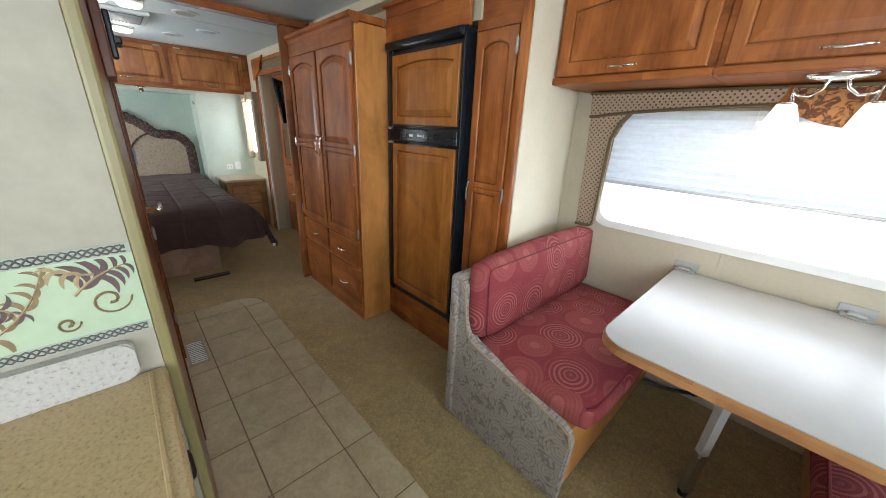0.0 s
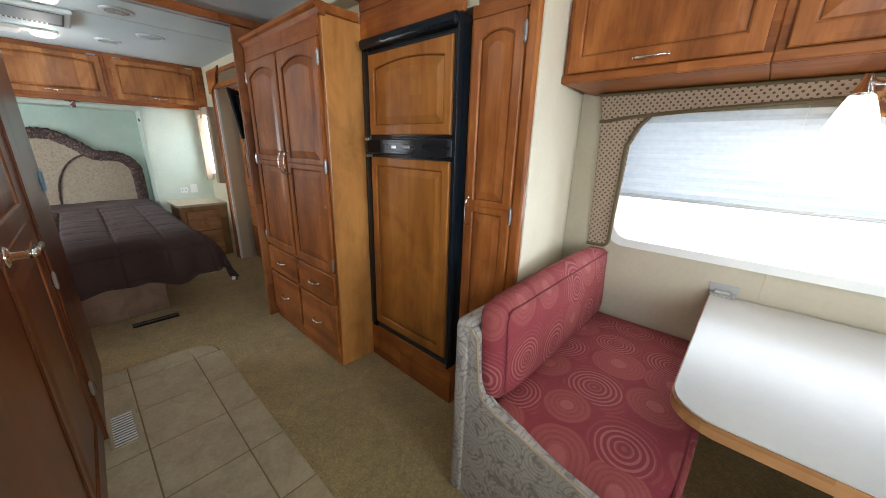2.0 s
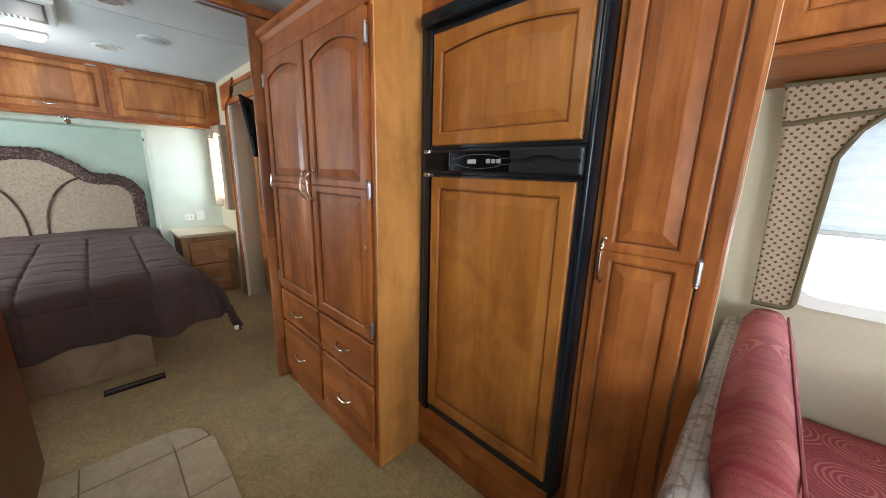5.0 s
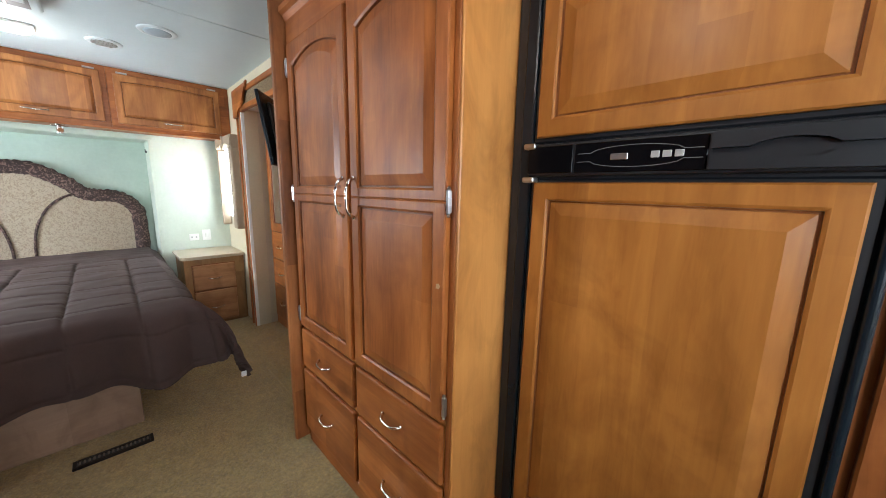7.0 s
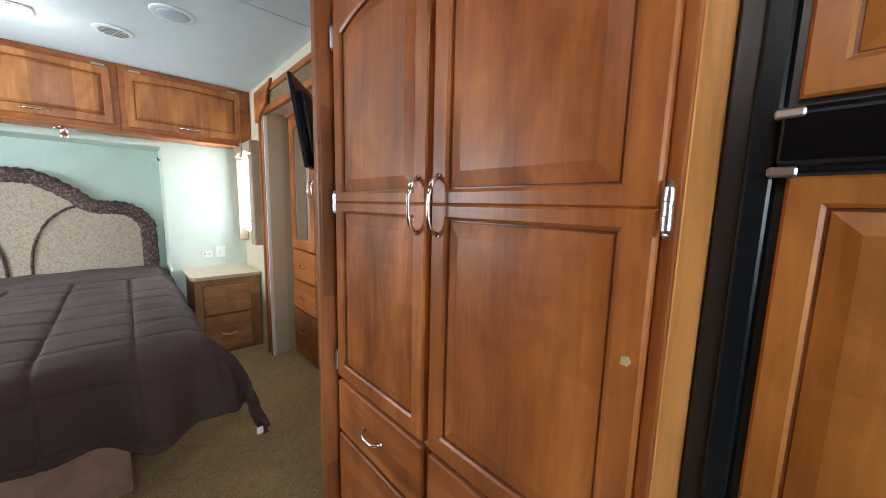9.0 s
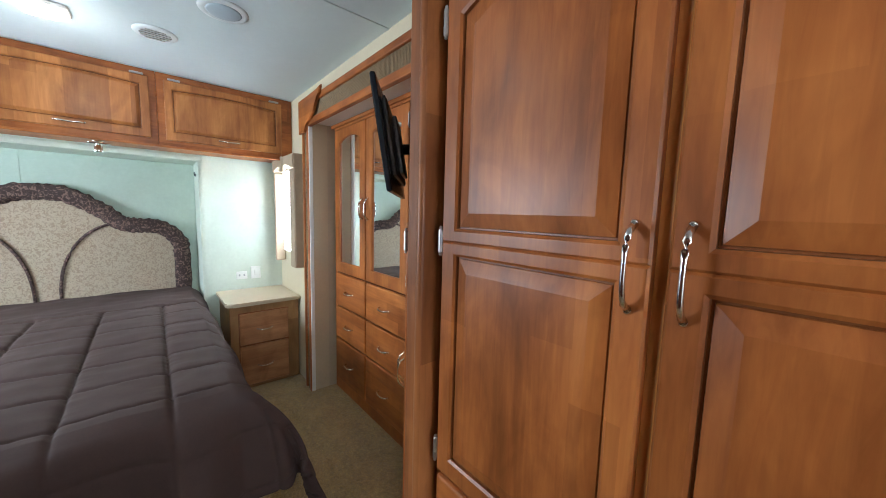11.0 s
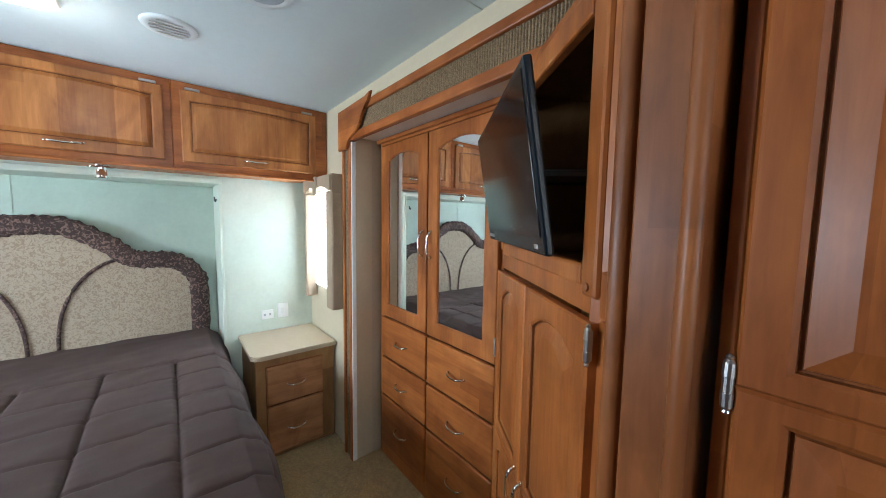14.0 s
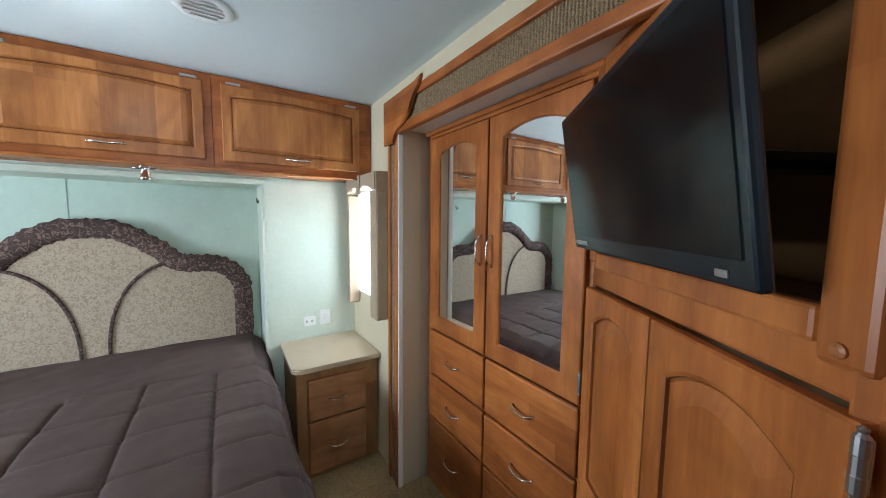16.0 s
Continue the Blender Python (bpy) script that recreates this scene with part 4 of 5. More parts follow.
def lambrequin():
    """Padded fabric valance: an arched head with a leg down each side, edged with a wood tone bead."""
    t = thing("window_lambrequin", (0.55, 2.1, 0.85), "tan dotted fabric window valance with side legs", "valance")
    head = [(-0.715, 1.572), (-0.70, 1.45)]
    for i in range(25):
        u = i / 24
        x = -0.68 + 2.46 * u
        head.append((x, 1.448 + 0.062 * math.sin(math.pi * u) ** 0.7))
    head += [(1.80, 1.45), (1.815, 1.572)]
    bm = prism(head, "y", 2.075, 2.165, 0.008)
    part("head_board", bm, DOTS, t)
    bead = [(x, 2.074, z) for x, z in head[1:-1] if -0.72 < x < 1.82]
    part("bead", piping(bead, 0.009), BEAD, t, "olive welt along the edge")
    part("top_bead", piping([(-0.715, 2.072, 1.565), (1.815, 2.072, 1.565)], 0.007), BEAD, t, "olive welt along the top")
    for s in (0, 1):
        def mx(x):
            return 1.10 - x if s else x
        leg = [(mx(-0.70), 1.52), (mx(-0.672), 0.85)]
        leg += [(mx(-0.60 + 0.03 * math.sin(radians(15 * i))), 0.88 - 0.03 * math.cos(radians(15 * i))) for i in range(7)]
        leg += [(mx(-0.565), 1.34), (mx(-0.53), 1.42), (mx(-0.485), 1.47), (mx(-0.485), 1.52)]
        part("side_leg", prism(leg, "y", 2.076, 2.112, 0.006), DOTS, t)
        part("bead", piping([(x, 2.074, z) for x, z in leg[1:-1]], 0.009), BEAD, t, "olive welt along the edge")
    # rust floral centre panel
    c = [(0.10, 1.555), (0.10, 1.47)] + [(0.10 + 0.035 * i, 1.47 - 0.05 * math.sin(math.pi * i / 10)) for i in range(1, 11)] + [(0.45, 1.555)]
    part("centre_panel", prism(c, "y", 2.062, 2.075, 0.005), FLORAL, t, "rust floral centre panel")


BEAD = plain("olive_brown_welt", (0.11, 0.08, 0.038), 0.7, 0, 0.1, 100, 0.2)
lambrequin()


def wall_lamp():
    t = thing("dinette_lamp", (0.195, 1.86, 1.577), "two arm nickel lamp with lit frosted glass shades", "lamp")
    bm = spun(bmesh.new(), [(0.0, -0.022), (0.03, -0.020), (0.05, -0.012), (0.056, -0.003), (0.056, 0.0)], (0.195, 1.86, 1.577), Matrix.Diagonal((1.5, 1, 1, 1)))
    part("canopy", bm, CHROME, t, "brushed nickel canopy", True)
    for s in (-1, 1):
        x = 0.195 + s * 0.105
        pts = [(0.195 + s * 0.02, 1.86, 1.56), (0.195 + s * 0.03, 1.87, 1.535), (0.195 + s * 0.055, 1.88, 1.515), (0.195 + s * 0.085, 1.89, 1.52), (x, 1.90, 1.54), (x, 1.90, 1.525)]
        part("arm", tube(bmesh.new(), pts, 0.006, 8), CHROME, t, "", True)
        bm = spun(bmesh.new(), [(0.004, 0.028), (0.010, 0.022), (0.013, 0.0), (0.026, -0.026), (0.028, -0.034)], (x, 1.90, 1.522))
        part("socket_cup", bm, CHROME, t, "", True)
        bm = bmesh.new()
        prof = [(0.026, 0.0), (0.034, -0.02), (0.045, -0.05), (0.056, -0.085), (0.062, -0.105), (0.058, -0.105), (0.030, -0.02)]
        spun(bm, prof, (x, 1.90, 1.492))
        part("shade", bm, SHADE_GLASS, t, "lit frosted bell shade", True)
        point("dinette_bulb", (x, 1.90, 1.36), 2.2)


wall_lamp()

# ---------------------------------------------------------------- kitchen end
STONE, _nt, _b = nodes_of("speckled_solid_surface", 0.3)
_v = coords(_nt, shift=False)
_f = tex_noise(_nt, _v, 170, 4, 0.7)
_nt.links.new(mix(_nt, 0.7, ramp(_nt, tex_noise(_nt, _v, 9, 3), (0.3, (0.33, 0.22, 0.10)), (0.7, (0.43, 0.30, 0.15))),
                  ramp(_nt, _f, (0.34, (0.17, 0.11, 0.05)), (0.44, (0.36, 0.25, 0.12)), (0.68, (0.45, 0.335, 0.185)))), _b.inputs["Base Color"])
SPLASH, _nt, _b = nodes_of("pale_speckled_backsplash", 0.35)
_v = coords(_nt, shift=False)
_nt.links.new(ramp(_nt, tex_noise(_nt, _v, 130, 4, 0.7), (0.32, (0.22, 0.20, 0.17)), (0.42, (0.38, 0.355, 0.315)), (0.7, (0.44, 0.42, 0.375))), _b.inputs["Base Color"])

bm = block((-0.598, LEFT + 0.02, 0.83), (2.2, 0.104, 0.866), 0.012, 3)
top = solid("kitchen_counter", bm, STONE, "olive tan speckled solid surface worktop on white base", "counter")
part("bead", tube(bmesh.new(), [(-0.58, 0.078, 0.8665), (2.19, 0.078, 0.8665)], 0.004, 6), STONE, top, "raised bead along the worktop edge")
bs = rounded(LEFT + 0.03, 0.066, 0.867, 0.948, 0.02)
solid("backsplash", prism(bs, "x", -0.5985, -0.578, 0.003), SPLASH, "pale speckled backsplash strip against the partition", "backsplash")


def kitchen_base():
    t = thing("kitchen_base_cabinet", (0.3, -0.4, 0), "white kitchen base cabinet under the worktop", "cabinet")
    part("body", block((-0.597, LEFT + 0.03, 0), (2.15, 0.066, 0.829), 0.003), WHITE, t)
    for i in range(3):
        x = -0.57 + i * 0.72
        d = part("door", block((x, 0.067, 0.12), (x + 0.68, 0.082, 0.79), 0.004, 2), WHITE, t)
        part("handle", pull(pose(x + 0.10, 0.083, 0.70, 0, 0, 180), 0.10, 0.02, True), DARK_PULL, d, "dark bronze arched handle", True)


DARK_PULL = plain("dark_bronze", (0.03, 0.025, 0.022), 0.3, 0.8, 0.1, 40, 0.02)
kitchen_base()


def border():
    """Wallpaper border: pale green ground, braided edge strips and scrolling acanthus leaves."""
    t = thing("wallpaper_border", (KX, -0.5, 0.957), "pale green wallpaper border with brown acanthus scrolls", "wallpaper border")
    part("ground", block((KX + 0.0005, LEFT, 0.957), (KX + 0.002, 0.1015, 1.137)), GREEN_PAPER, t)
    for z in (0.966, 1.128):
        part("edge_strip", block((KX + 0.002, LEFT, z - 0.010), (KX + 0.0026, 0.1014, z + 0.010)), BRAID_BG, t)
        bm = bmesh.new()
        for k in range(3):
            pts = [(KX + 0.003, 0.094 - 0.006 * i, z + 0.0072 * math.sin(i * 1.1 + k * 2.1)) for i in range(100)]
            tube(bm, pts, 0.0016, 4)
        part("braid", bm, LEAF_GREY, t, "grey braided line")
    rnd = random.Random(4)
    lift = [KX + 0.0028]

    def clip_y(v):
        return max(LEFT, min(0.1012, v))

    def blade(bm, y, z, a, s, w):
        """One slender, bent leaf blade."""
        lift[0] += 0.000006
        n, rows = 7, []
        for i in range(n + 1):
            u = i / n
            ang = a + 0.9 * u * (1 if a > 0 else -1)
            cy, cz = y + s * u * math.cos(ang), z + s * u * math.sin(ang)
            h = w * math.sin(math.pi * min(1, u * 0.93 + 0.07)) ** 0.8
            rows.append([bm.verts.new((lift[0], clip_y(cy + k * h * math.sin(ang)), max(0.979, min(1.115, cz - k * h * math.cos(ang))))) for k in (-1, 1)])
        for p, q in zip(rows, rows[1:]):
            bm.faces.new((p[0], p[1], q[1], q[0]))

    def vine(y0, z0, a0, bend, length, n, mat_, leaf, label):
        """A bent stem with leaves springing from both sides, smaller to the tip."""
        bm, y, z, a = bmesh.new(), y0, z0, a0
        pts = [(KX + 0.0030, clip_y(y), z)]
        for i in range(n):
            a += bend / n
            y, z = y + length / n * math.cos(a), max(0.982, min(1.112, z + length / n * math.sin(a)))
            pts.append((KX + 0.0030, clip_y(y), z))
            l = leaf * (1.15 - 0.65 * i / n) * rnd.uniform(0.8, 1.2)
            for s in (1, -1):
                blade(bm, y, z, a + s * rnd.uniform(0.5, 0.8), l, l * 0.13)
        part("leaf_spray", bm, mat_, t, label)
        part("stem", tube(bmesh.new(), pts, lambda s: 0.0024 - 0.0014 * s, 4), LEAF_TAN, t, "tan curling stem")

    def curl(y, z, turn, size):
        pts = []
        for i in range(26):
            r = size * (1 - i / 30)
            pts.append((KX + 0.0032, clip_y(y + r * math.cos(turn * i * 0.32)), max(0.98, min(1.114, z + r * math.sin(turn * i * 0.32)))))
        part("stem", tube(bmesh.new(), pts, lambda s: 0.0016 + 0.0014 * s, 4), LEAF_BROWN, t, "brown curling tendril")
    for k in range(5):
        y = 0.10 - 0.27 * k
        vine(y - 0.245, 0.985, 0.15, 1.15, 0.20, 10, LEAF_BROWN, 0.033, "brown acanthus spray")
        vine(y - 0.085, 1.055, 0.95, -0.7, 0.085, 6, LEAF_PLUM, 0.042, "dark plum acanthus spray")
        vine(y - 0.055, 1.088, 3.0, -0.3, 0.045, 3, LEAF_TAN, 0.030, "tan acanthus spray")
        vine(y - 0.20, 1.072, -0.25, -0.5, 0.06, 5, LEAF_PLUM, 0.030, "dark plum acanthus spray")
        vine(y - 0.215, 1.080, 0.5, 0.4, 0.05, 3, LEAF_TAN, 0.026, "tan acanthus spray")
        curl(y - 0.045, 1.035, -1, 0.030)
        curl(y - 0.225, 1.040, 1, 0.028)
        curl(y - 0.105, 1.005, -1, 0.016)


GREEN_PAPER = plain("pale_green_paper", (0.37, 0.45, 0.30), 0.55, 0, 0.08, 40, 0.08)
BRAID_BG = plain("grey_green_paper", (0.31, 0.33, 0.27), 0.55, 0, 0.08, 120, 0.05)
LEAF_GREY = plain("grey_ink", (0.10, 0.10, 0.09), 0.6, 0, 0.2, 90, 0)
LEAF_BROWN = plain("brown_ink", (0.20, 0.13, 0.06), 0.6, 0, 0.35, 90, 0)
LEAF_PLUM = plain("plum_ink", (0.085, 0.05, 0.05), 0.6, 0, 0.3, 90, 0)
LEAF_TAN = plain("tan_ink", (0.32, 0.24, 0.12), 0.6, 0, 0.3, 90, 0)
border()


def bath_door():
    t = thing("door_1", BW @ Vector((1.01, 0.02, 0)), "closed dark wood bathroom door with raised panels and lever", "door", "", STRUCT)
    m = BW @ pose(0, 0.006, 0)
    bm = bmesh.new()
    for fb, ft, rb, rt in ((0.03, 1.03, 0.12, 0.06), (1.03, 1.915, 0.06, 0.11)):
        panel(bm, m, 0.665, 1.355, fb, ft, 0.10, 0.10, rb, rt, 0.0, 0.03, True, 0.045)
    d = part("leaf", bm, WOOD_DOOR, t)
    bm = spun(bmesh.new(), [(0.026, 0.0), (0.026, 0.006), (0.018, 0.010), (0.010, 0.012), (0.010, 0.04)], BW @ Vector((0.745, 0.005, 1.03)), BW.to_3x3().to_4x4() @ pose(0, 0, 0, 90))
    lever = part("lever", bm, CHROME, d, "satin chrome lever handle", True)
    part("lever_arm", tube(bmesh.new(), [(0.742, -0.038, 1.03), (0.76, -0.044, 1.03), (0.85, -0.046, 1.03)], 0.010, 10, BW), CHROME, t, "chrome lever arm", True)
    for z in (0.28, 0.78, 1.55):
        part("hinge", hinge(BW @ pose(1.358, 0.0, z)), ALU, d, "bright metal hinge")
    bm = bmesh.new()
    for x in (0.645, 1.36):
        box(bm, (x - 0.0, -0.006, 0), (x + 0.018, 0.0, 1.94), 0.002, 1, BW)
    part("casing", bm, WOOD_DARK, t)


WOOD_DOOR = wood("dark_alder_door", (0.10, 0.029, 0.010), (0.17, 0.052, 0.016), (0.23, 0.078, 0.024), "z", 0.3, 0.09)
bath_door()
bm = block((1.98, -0.012, 1.055), (2.085, -0.0005, 1.15), 0.004, 2, BW)
solid("latch_plate", bm, plain("blue_grey_plastic", (0.10, 0.20, 0.30), 0.3, 0, 0.1, 40, 0.02), "blue grey latch plate on the dark wood wall", "latch")


def wall_latch():
    t = thing("door_catch", BW @ Vector((0.5, 0, 1.5)), "black slide catch on a small wood block", "latch")
    part("block", block((0.40, -0.022, 1.44), (0.60, -0.0005, 2.04), 0.004, 2, BW), WOOD_DARK, t, "dark wood mounting block")
    part("plate", block((0.46, -0.036, 1.49), (0.50, -0.0225, 1.60), 0.004, 2, BW), BLACK_FRAME, t)
    part("bolt", block((0.50, -0.050, 1.53), (0.585, -0.024, 1.548), 0.004, 2, BW), BLACK_FRAME, t)


wall_latch()

# ---------------------------------------------------------------- bedroom: bed


CB = 0.11                                        # middle of the bed across


def smooth_path(pts, n=60):
    """A Catmull-Rom curve through a few points."""
    out = []
    q = [pts[0]] + list(pts) + [pts[-1]]
    per = max(2, n // (len(pts) - 1))
    for i in range(1, len(q) - 2):
        for k in range(per):
            t = k / per
            out.append(tuple(0.5 * (2 * b + (c - a) * t + (2 * a - 5 * b + 4 * c - d) * t * t + (3 * b - a - 3 * c + d) * t ** 3) for a, b, c, d in zip(q[i - 1], q[i], q[i + 1], q[i + 2])))
    return out + [tuple(pts[-1])]


HB_HALF = [(0.0, 1.335), (0.10, 1.326), (0.21, 1.272), (0.30, 1.20), (0.375, 1.135), (0.45, 1.120), (0.54, 1.116), (0.62, 1.082), (0.685, 1.0), (0.70, 0.90), (0.70, 0.55)]


def headboard():
    t = thing("headboard", (RX, CB, 0.5), "padded beige headboard edged with dark ruched floral fabric", "headboard")
    half = smooth_path(HB_HALF, 70)
    line = [(CB - y, z) for y, z in half[::-1]] + [(CB + y, z) for y, z in half[1:]]
    part("pad", prism(line, "x", RX + 0.002, RX + 0.05, 0.012), HB_FABRIC, t, "beige scroll fabric pad")
    bm, rings = bmesh.new(), []
    n, sides = len(line), 14
    for i, (y, z) in enumerate(line):
        a, b = line[max(0, i - 1)], line[min(n - 1, i + 1)]
        d = Vector((0, b[0] - a[0], b[1] - a[1])).normalized()
        out = Vector((0, -d.z, d.y))
        ring = []
        for k in range(sides):
            w = 2 * math.pi * k / sides
            r = 0.052 * (1 + 0.16 * noise.noise(Vector((y * 26, z * 26, k * 0.9))) + 0.10 * math.sin(i * 1.9 + 2.0 * math.sin(k)))
            ring.append(bm.verts.new(Vector((RX + 0.048, y, z)) + out * (r * math.cos(w)) + Vector((0.62 * r * math.sin(w), 0, 0))))
        rings.append(ring)
    for p, q in zip(rings, rings[1:]):
        for k in range(sides):
            bm.faces.new((p[k], p[(k + 1) % sides], q[(k + 1) % sides], q[k]))
    bm.faces.new(rings[0])
    bm.faces.new(rings[-1][::-1])
    part("ruched_roll", bm, HB_ROLL, t, "dark brown ruched floral roll", True)
    for s in (-1, 1):
        pts = []
        for i in range(17):
            a = math.pi / 2 * i / 16
            pts.append((RX + 0.055, CB + s * (0.367 - 0.311 * math.sin(a) ** 1.0), 0.63 + 0.507 * math.cos(a) ** 0.9))
        part("cord", tube(bmesh.new(), pts, 0.009, 7), HB_ROLL, t, "dark cord arc", True)


headboard()


def bed():
    t = thing("bed", (-4.35, CB, 0), "made bed with a charcoal brown quilted comforter", "bed")
    part("platform", block((-5.34, CB - 0.515, 0), (-3.355, 0.625, 0.275), 0.006, 2), PLATFORM, t, "wood print platform box")
    bm = bmesh.new()
    cushion(bm, -5.30, -3.40, CB - 0.755, CB + 0.755, 0.28, 0.555, 0.05, 0.01)
    part("mattress", bm, WHITE, t, "", True)
    bm = bmesh.new()
    L, W, TOP, DROP = 1.94, 0.735, 0.598, 0.395
    nu, nv = 380, 380
    us = np.linspace(0, L + DROP, nu)
    vs = np.linspace(-(W + DROP), W + DROP, nv)
    grid = []
    seams = [-1.28, -1.006, -0.746, -0.486, -0.226, 0.034, 0.294, 0.556, 0.80, 1.06, 1.3]

    def quilt(u, v):
        """Puff between stitch lines: long rows, and staggered cross stitches."""
        k = sum(1 for s in seams if s < v) - 1
        k = max(0, min(len(seams) - 2, k))
        a = min(v - seams[k], seams[k + 1] - v)
        shift = (0.0, 0.06, -0.03, 0.045, 0.02, -0.05, 0.03, 0.0)[k % 8]
        c = (u - 0.56 + shift * 0.25) % 0.218
        c = min(c, 0.218 - c) if u > 0.50 else min(abs(u - 0.56), 0.12)
        f = lambda d, w: 1 - math.exp(-(max(d, 0) / w) ** 1.2)
        if u < 0.545:
            a = 0.12
        pucker = 0.0035 * noise.noise(Vector((u * 38, v * 12, 5))) * math.exp(-a / 0.035) + 0.0035 * noise.noise(Vector((u * 12, v * 38, 8))) * math.exp(-c / 0.03)
        return 0.007 * f(a, 0.05) + 0.014 * f(a, 0.0065) + 0.004 * f(c, 0.040) + 0.0115 * f(c, 0.0055) + pucker
    for u in us:
        row = []
        for v in vs:
            dx, dy, s = max(0.0, u - L), max(0.0, abs(v) - W), 1 if v > 0 else -1
            drop = (dx ** 5 + dy ** 5) ** (1 / 5)
            soft = 0.075
            fall = drop - soft * (1 - math.exp(-drop / soft)) * 0.9 if drop else 0.0
            x = -5.30 + min(u, L) + 0.075 * (1 - math.exp(-dx / 0.05)) + 0.06 * dx + 0.26 * math.sqrt(dx * dy)
            y = min(abs(v), W) + 0.05 * (1 - math.exp(-dy / 0.05)) + 0.06 * dy + 0.36 * math.sqrt(dx * dy)
            z = TOP - fall
            q = quilt(u, v)
            wav = dx * 0.17 * math.sin(v * 11 + 0.8) + dx * 0.09 * math.sin(v * 23 + 0.6)
            wv = dy * 0.10 * math.sin(u * 10)
            rump = 0.010 * noise.noise(Vector((u * 4, v * 4, 0))) + 0.005 * noise.noise(Vector((u * 13, v * 9, 3)))
            if dx > 0 or dy > 0:
                x += (q * 0.7 + wav) if dx >= dy else 0
                y += (q * 0.7 + wv) if dy > dx else 0
                z += q * 0.4 * math.exp(-drop / 0.05) + 0.02 * math.sin(v * 7 + 1) * min(1, drop / 0.3) + rump
            else:
                z += q + rump + 0.012 * math.sin(u * 1.7 + v)
            row.append(bm.verts.new((x, CB + s * y, z)))
        grid.append(row)
    for a, b in zip(grid, grid[1:]):
        for j in range(nv - 1):
            bm.faces.new((a[j], a[j + 1], b[j + 1], b[j]))
    grid_tip = tuple(grid[-1][-1].co)
    q = part("comforter", bm, COMFORT, t, "charcoal brown quilted comforter", True)
    mod = q.modifiers.new("thickness", "SOLIDIFY")
    mod.thickness, mod.offset = 0.018, -1
    e = grid_tip
    part("tag", block((e[0] - 0.012, e[1] - 0.045, e[2] + 0.002), (e[0] - 0.004, e[1] - 0.02, e[2] + 0.03), 0.002), WHITE, q, "small white sewn tag")


PLATFORM = wood("wood_print_platform", (0.19, 0.115, 0.07), (0.25, 0.155, 0.10), (0.30, 0.19, 0.125), "y", 0.5, 0.6)
bed()


def nightstand():
    t = thing("nightstand", (-4.8, 1.22, 0), "wood nightstand with a pale top and two drawers", "nightstand")
    part("body", block((BACK + 0.002, 1.005, 0), (-4.60, 1.452, 0.602), 0.004), NS_BODY, t)
    o = [(BACK + 0.002, 0.985), (BACK + 0.002, 1.456), (-4.565, 1.456)]
    o += [(-4.605 + 0.04 * math.cos(radians(a)), 1.025 + 0.04 * math.sin(radians(a))) for a in range(0, -91, -15)]
    part("top", prism(o, "z", 0.6025, 0.628, 0.005), NS_TOP, t, "pale maple laminate top")
    m = pose(-4.582, 0, 0) @ FACE_X
    for z0, z1 in ((0.325, 0.545), (0.03, 0.312)):
        # thin dark board added behind the front; its colour stands for gap shade
        part("drawer_gap", block((-4.601, 1.056, z0 - 0.006), (-4.5985, 1.376, z1 + 0.006)), GLAZE_SHADE, t, "dark backing that paints shade round the drawer")
        d = part("drawer", flat_front(m, 1.06, 1.372, z0, z1, 0.018), KNOTTY, t, "knotty alder drawer front")
        part("handle", pull(m @ pose(1.215, 0, (z0 + z1) / 2 - 0.005), 0.095, 0.024), CHROME, d, "arched polished handle", True)


KNOTTY = wood("knotty_alder", (0.24, 0.105, 0.042), (0.40, 0.195, 0.082), (0.53, 0.285, 0.13), "y", 0.4, 0.12)
NS_BODY = wood("brown_laminate", (0.22, 0.115, 0.042), (0.29, 0.155, 0.058), (0.35, 0.195, 0.078), "z", 0.45, 0.4)
nightstand()


def rear_cabinets():
    x0 = -4.684
    spans = ((0.735, 1.385), (0.020, 0.668), (-0.70, -0.05), (-1.20, -0.77))
    cuts = (1.458, 0.70, -0.015, -0.735, -1.236)
    m = pose(x0 + 0.004, 0, 0) @ FACE_X
    for (a, b), hi, lo in zip(spans, cuts, cuts[1:]):
        t = thing("rear_overhead_cabinet", (-4.86, (a + b) / 2, 1.64), "alder cabinet above the bed with a panelled lift door", "cabinet", "cabinets above the bed")
        part("body", block((BACK + 0.013, lo + 0.0005, 1.634), (x0 - 0.036, hi - 0.0005, 2.046), 0.002), WOOD_Y, t)
        bm = block((x0 - 0.0355, lo + 0.0005, 1.63), (x0 - 0.0145, hi - 0.0005, 2.047), 0.002)
        part("face_frame", bm, WOOD_Y, t)
        bm = bmesh.new()
        panel(bm, m, a, b, 1.662, 2.008, 0.034, 0.034, 0.044, 0.032, 0.014, 0.018, True, 0.014)
        d = part("door", bm, WOOD_REAR, t)
        part("handle", pull(m @ pose((a + b) / 2, 0, 1.695), 0.11, 0.024), CHROME, d, "arched polished handle", True)
        for y in (a + 0.05, b - 0.05):
            part("hinge", block((x0 - 0.0144, y - 0.03, 2.0085), (x0 + 0.006, y + 0.03, 2.02), 0.003, 2), ALU, d, "bright metal hinge")


rear_cabinets()
solid("soffit_trim", block((-4.70, LEFT, 1.616), (-4.682, 1.458, 1.6295), 0.003), WOOD_Y, "wood strip under the cabinets above the bed", "trim", STRUCT)


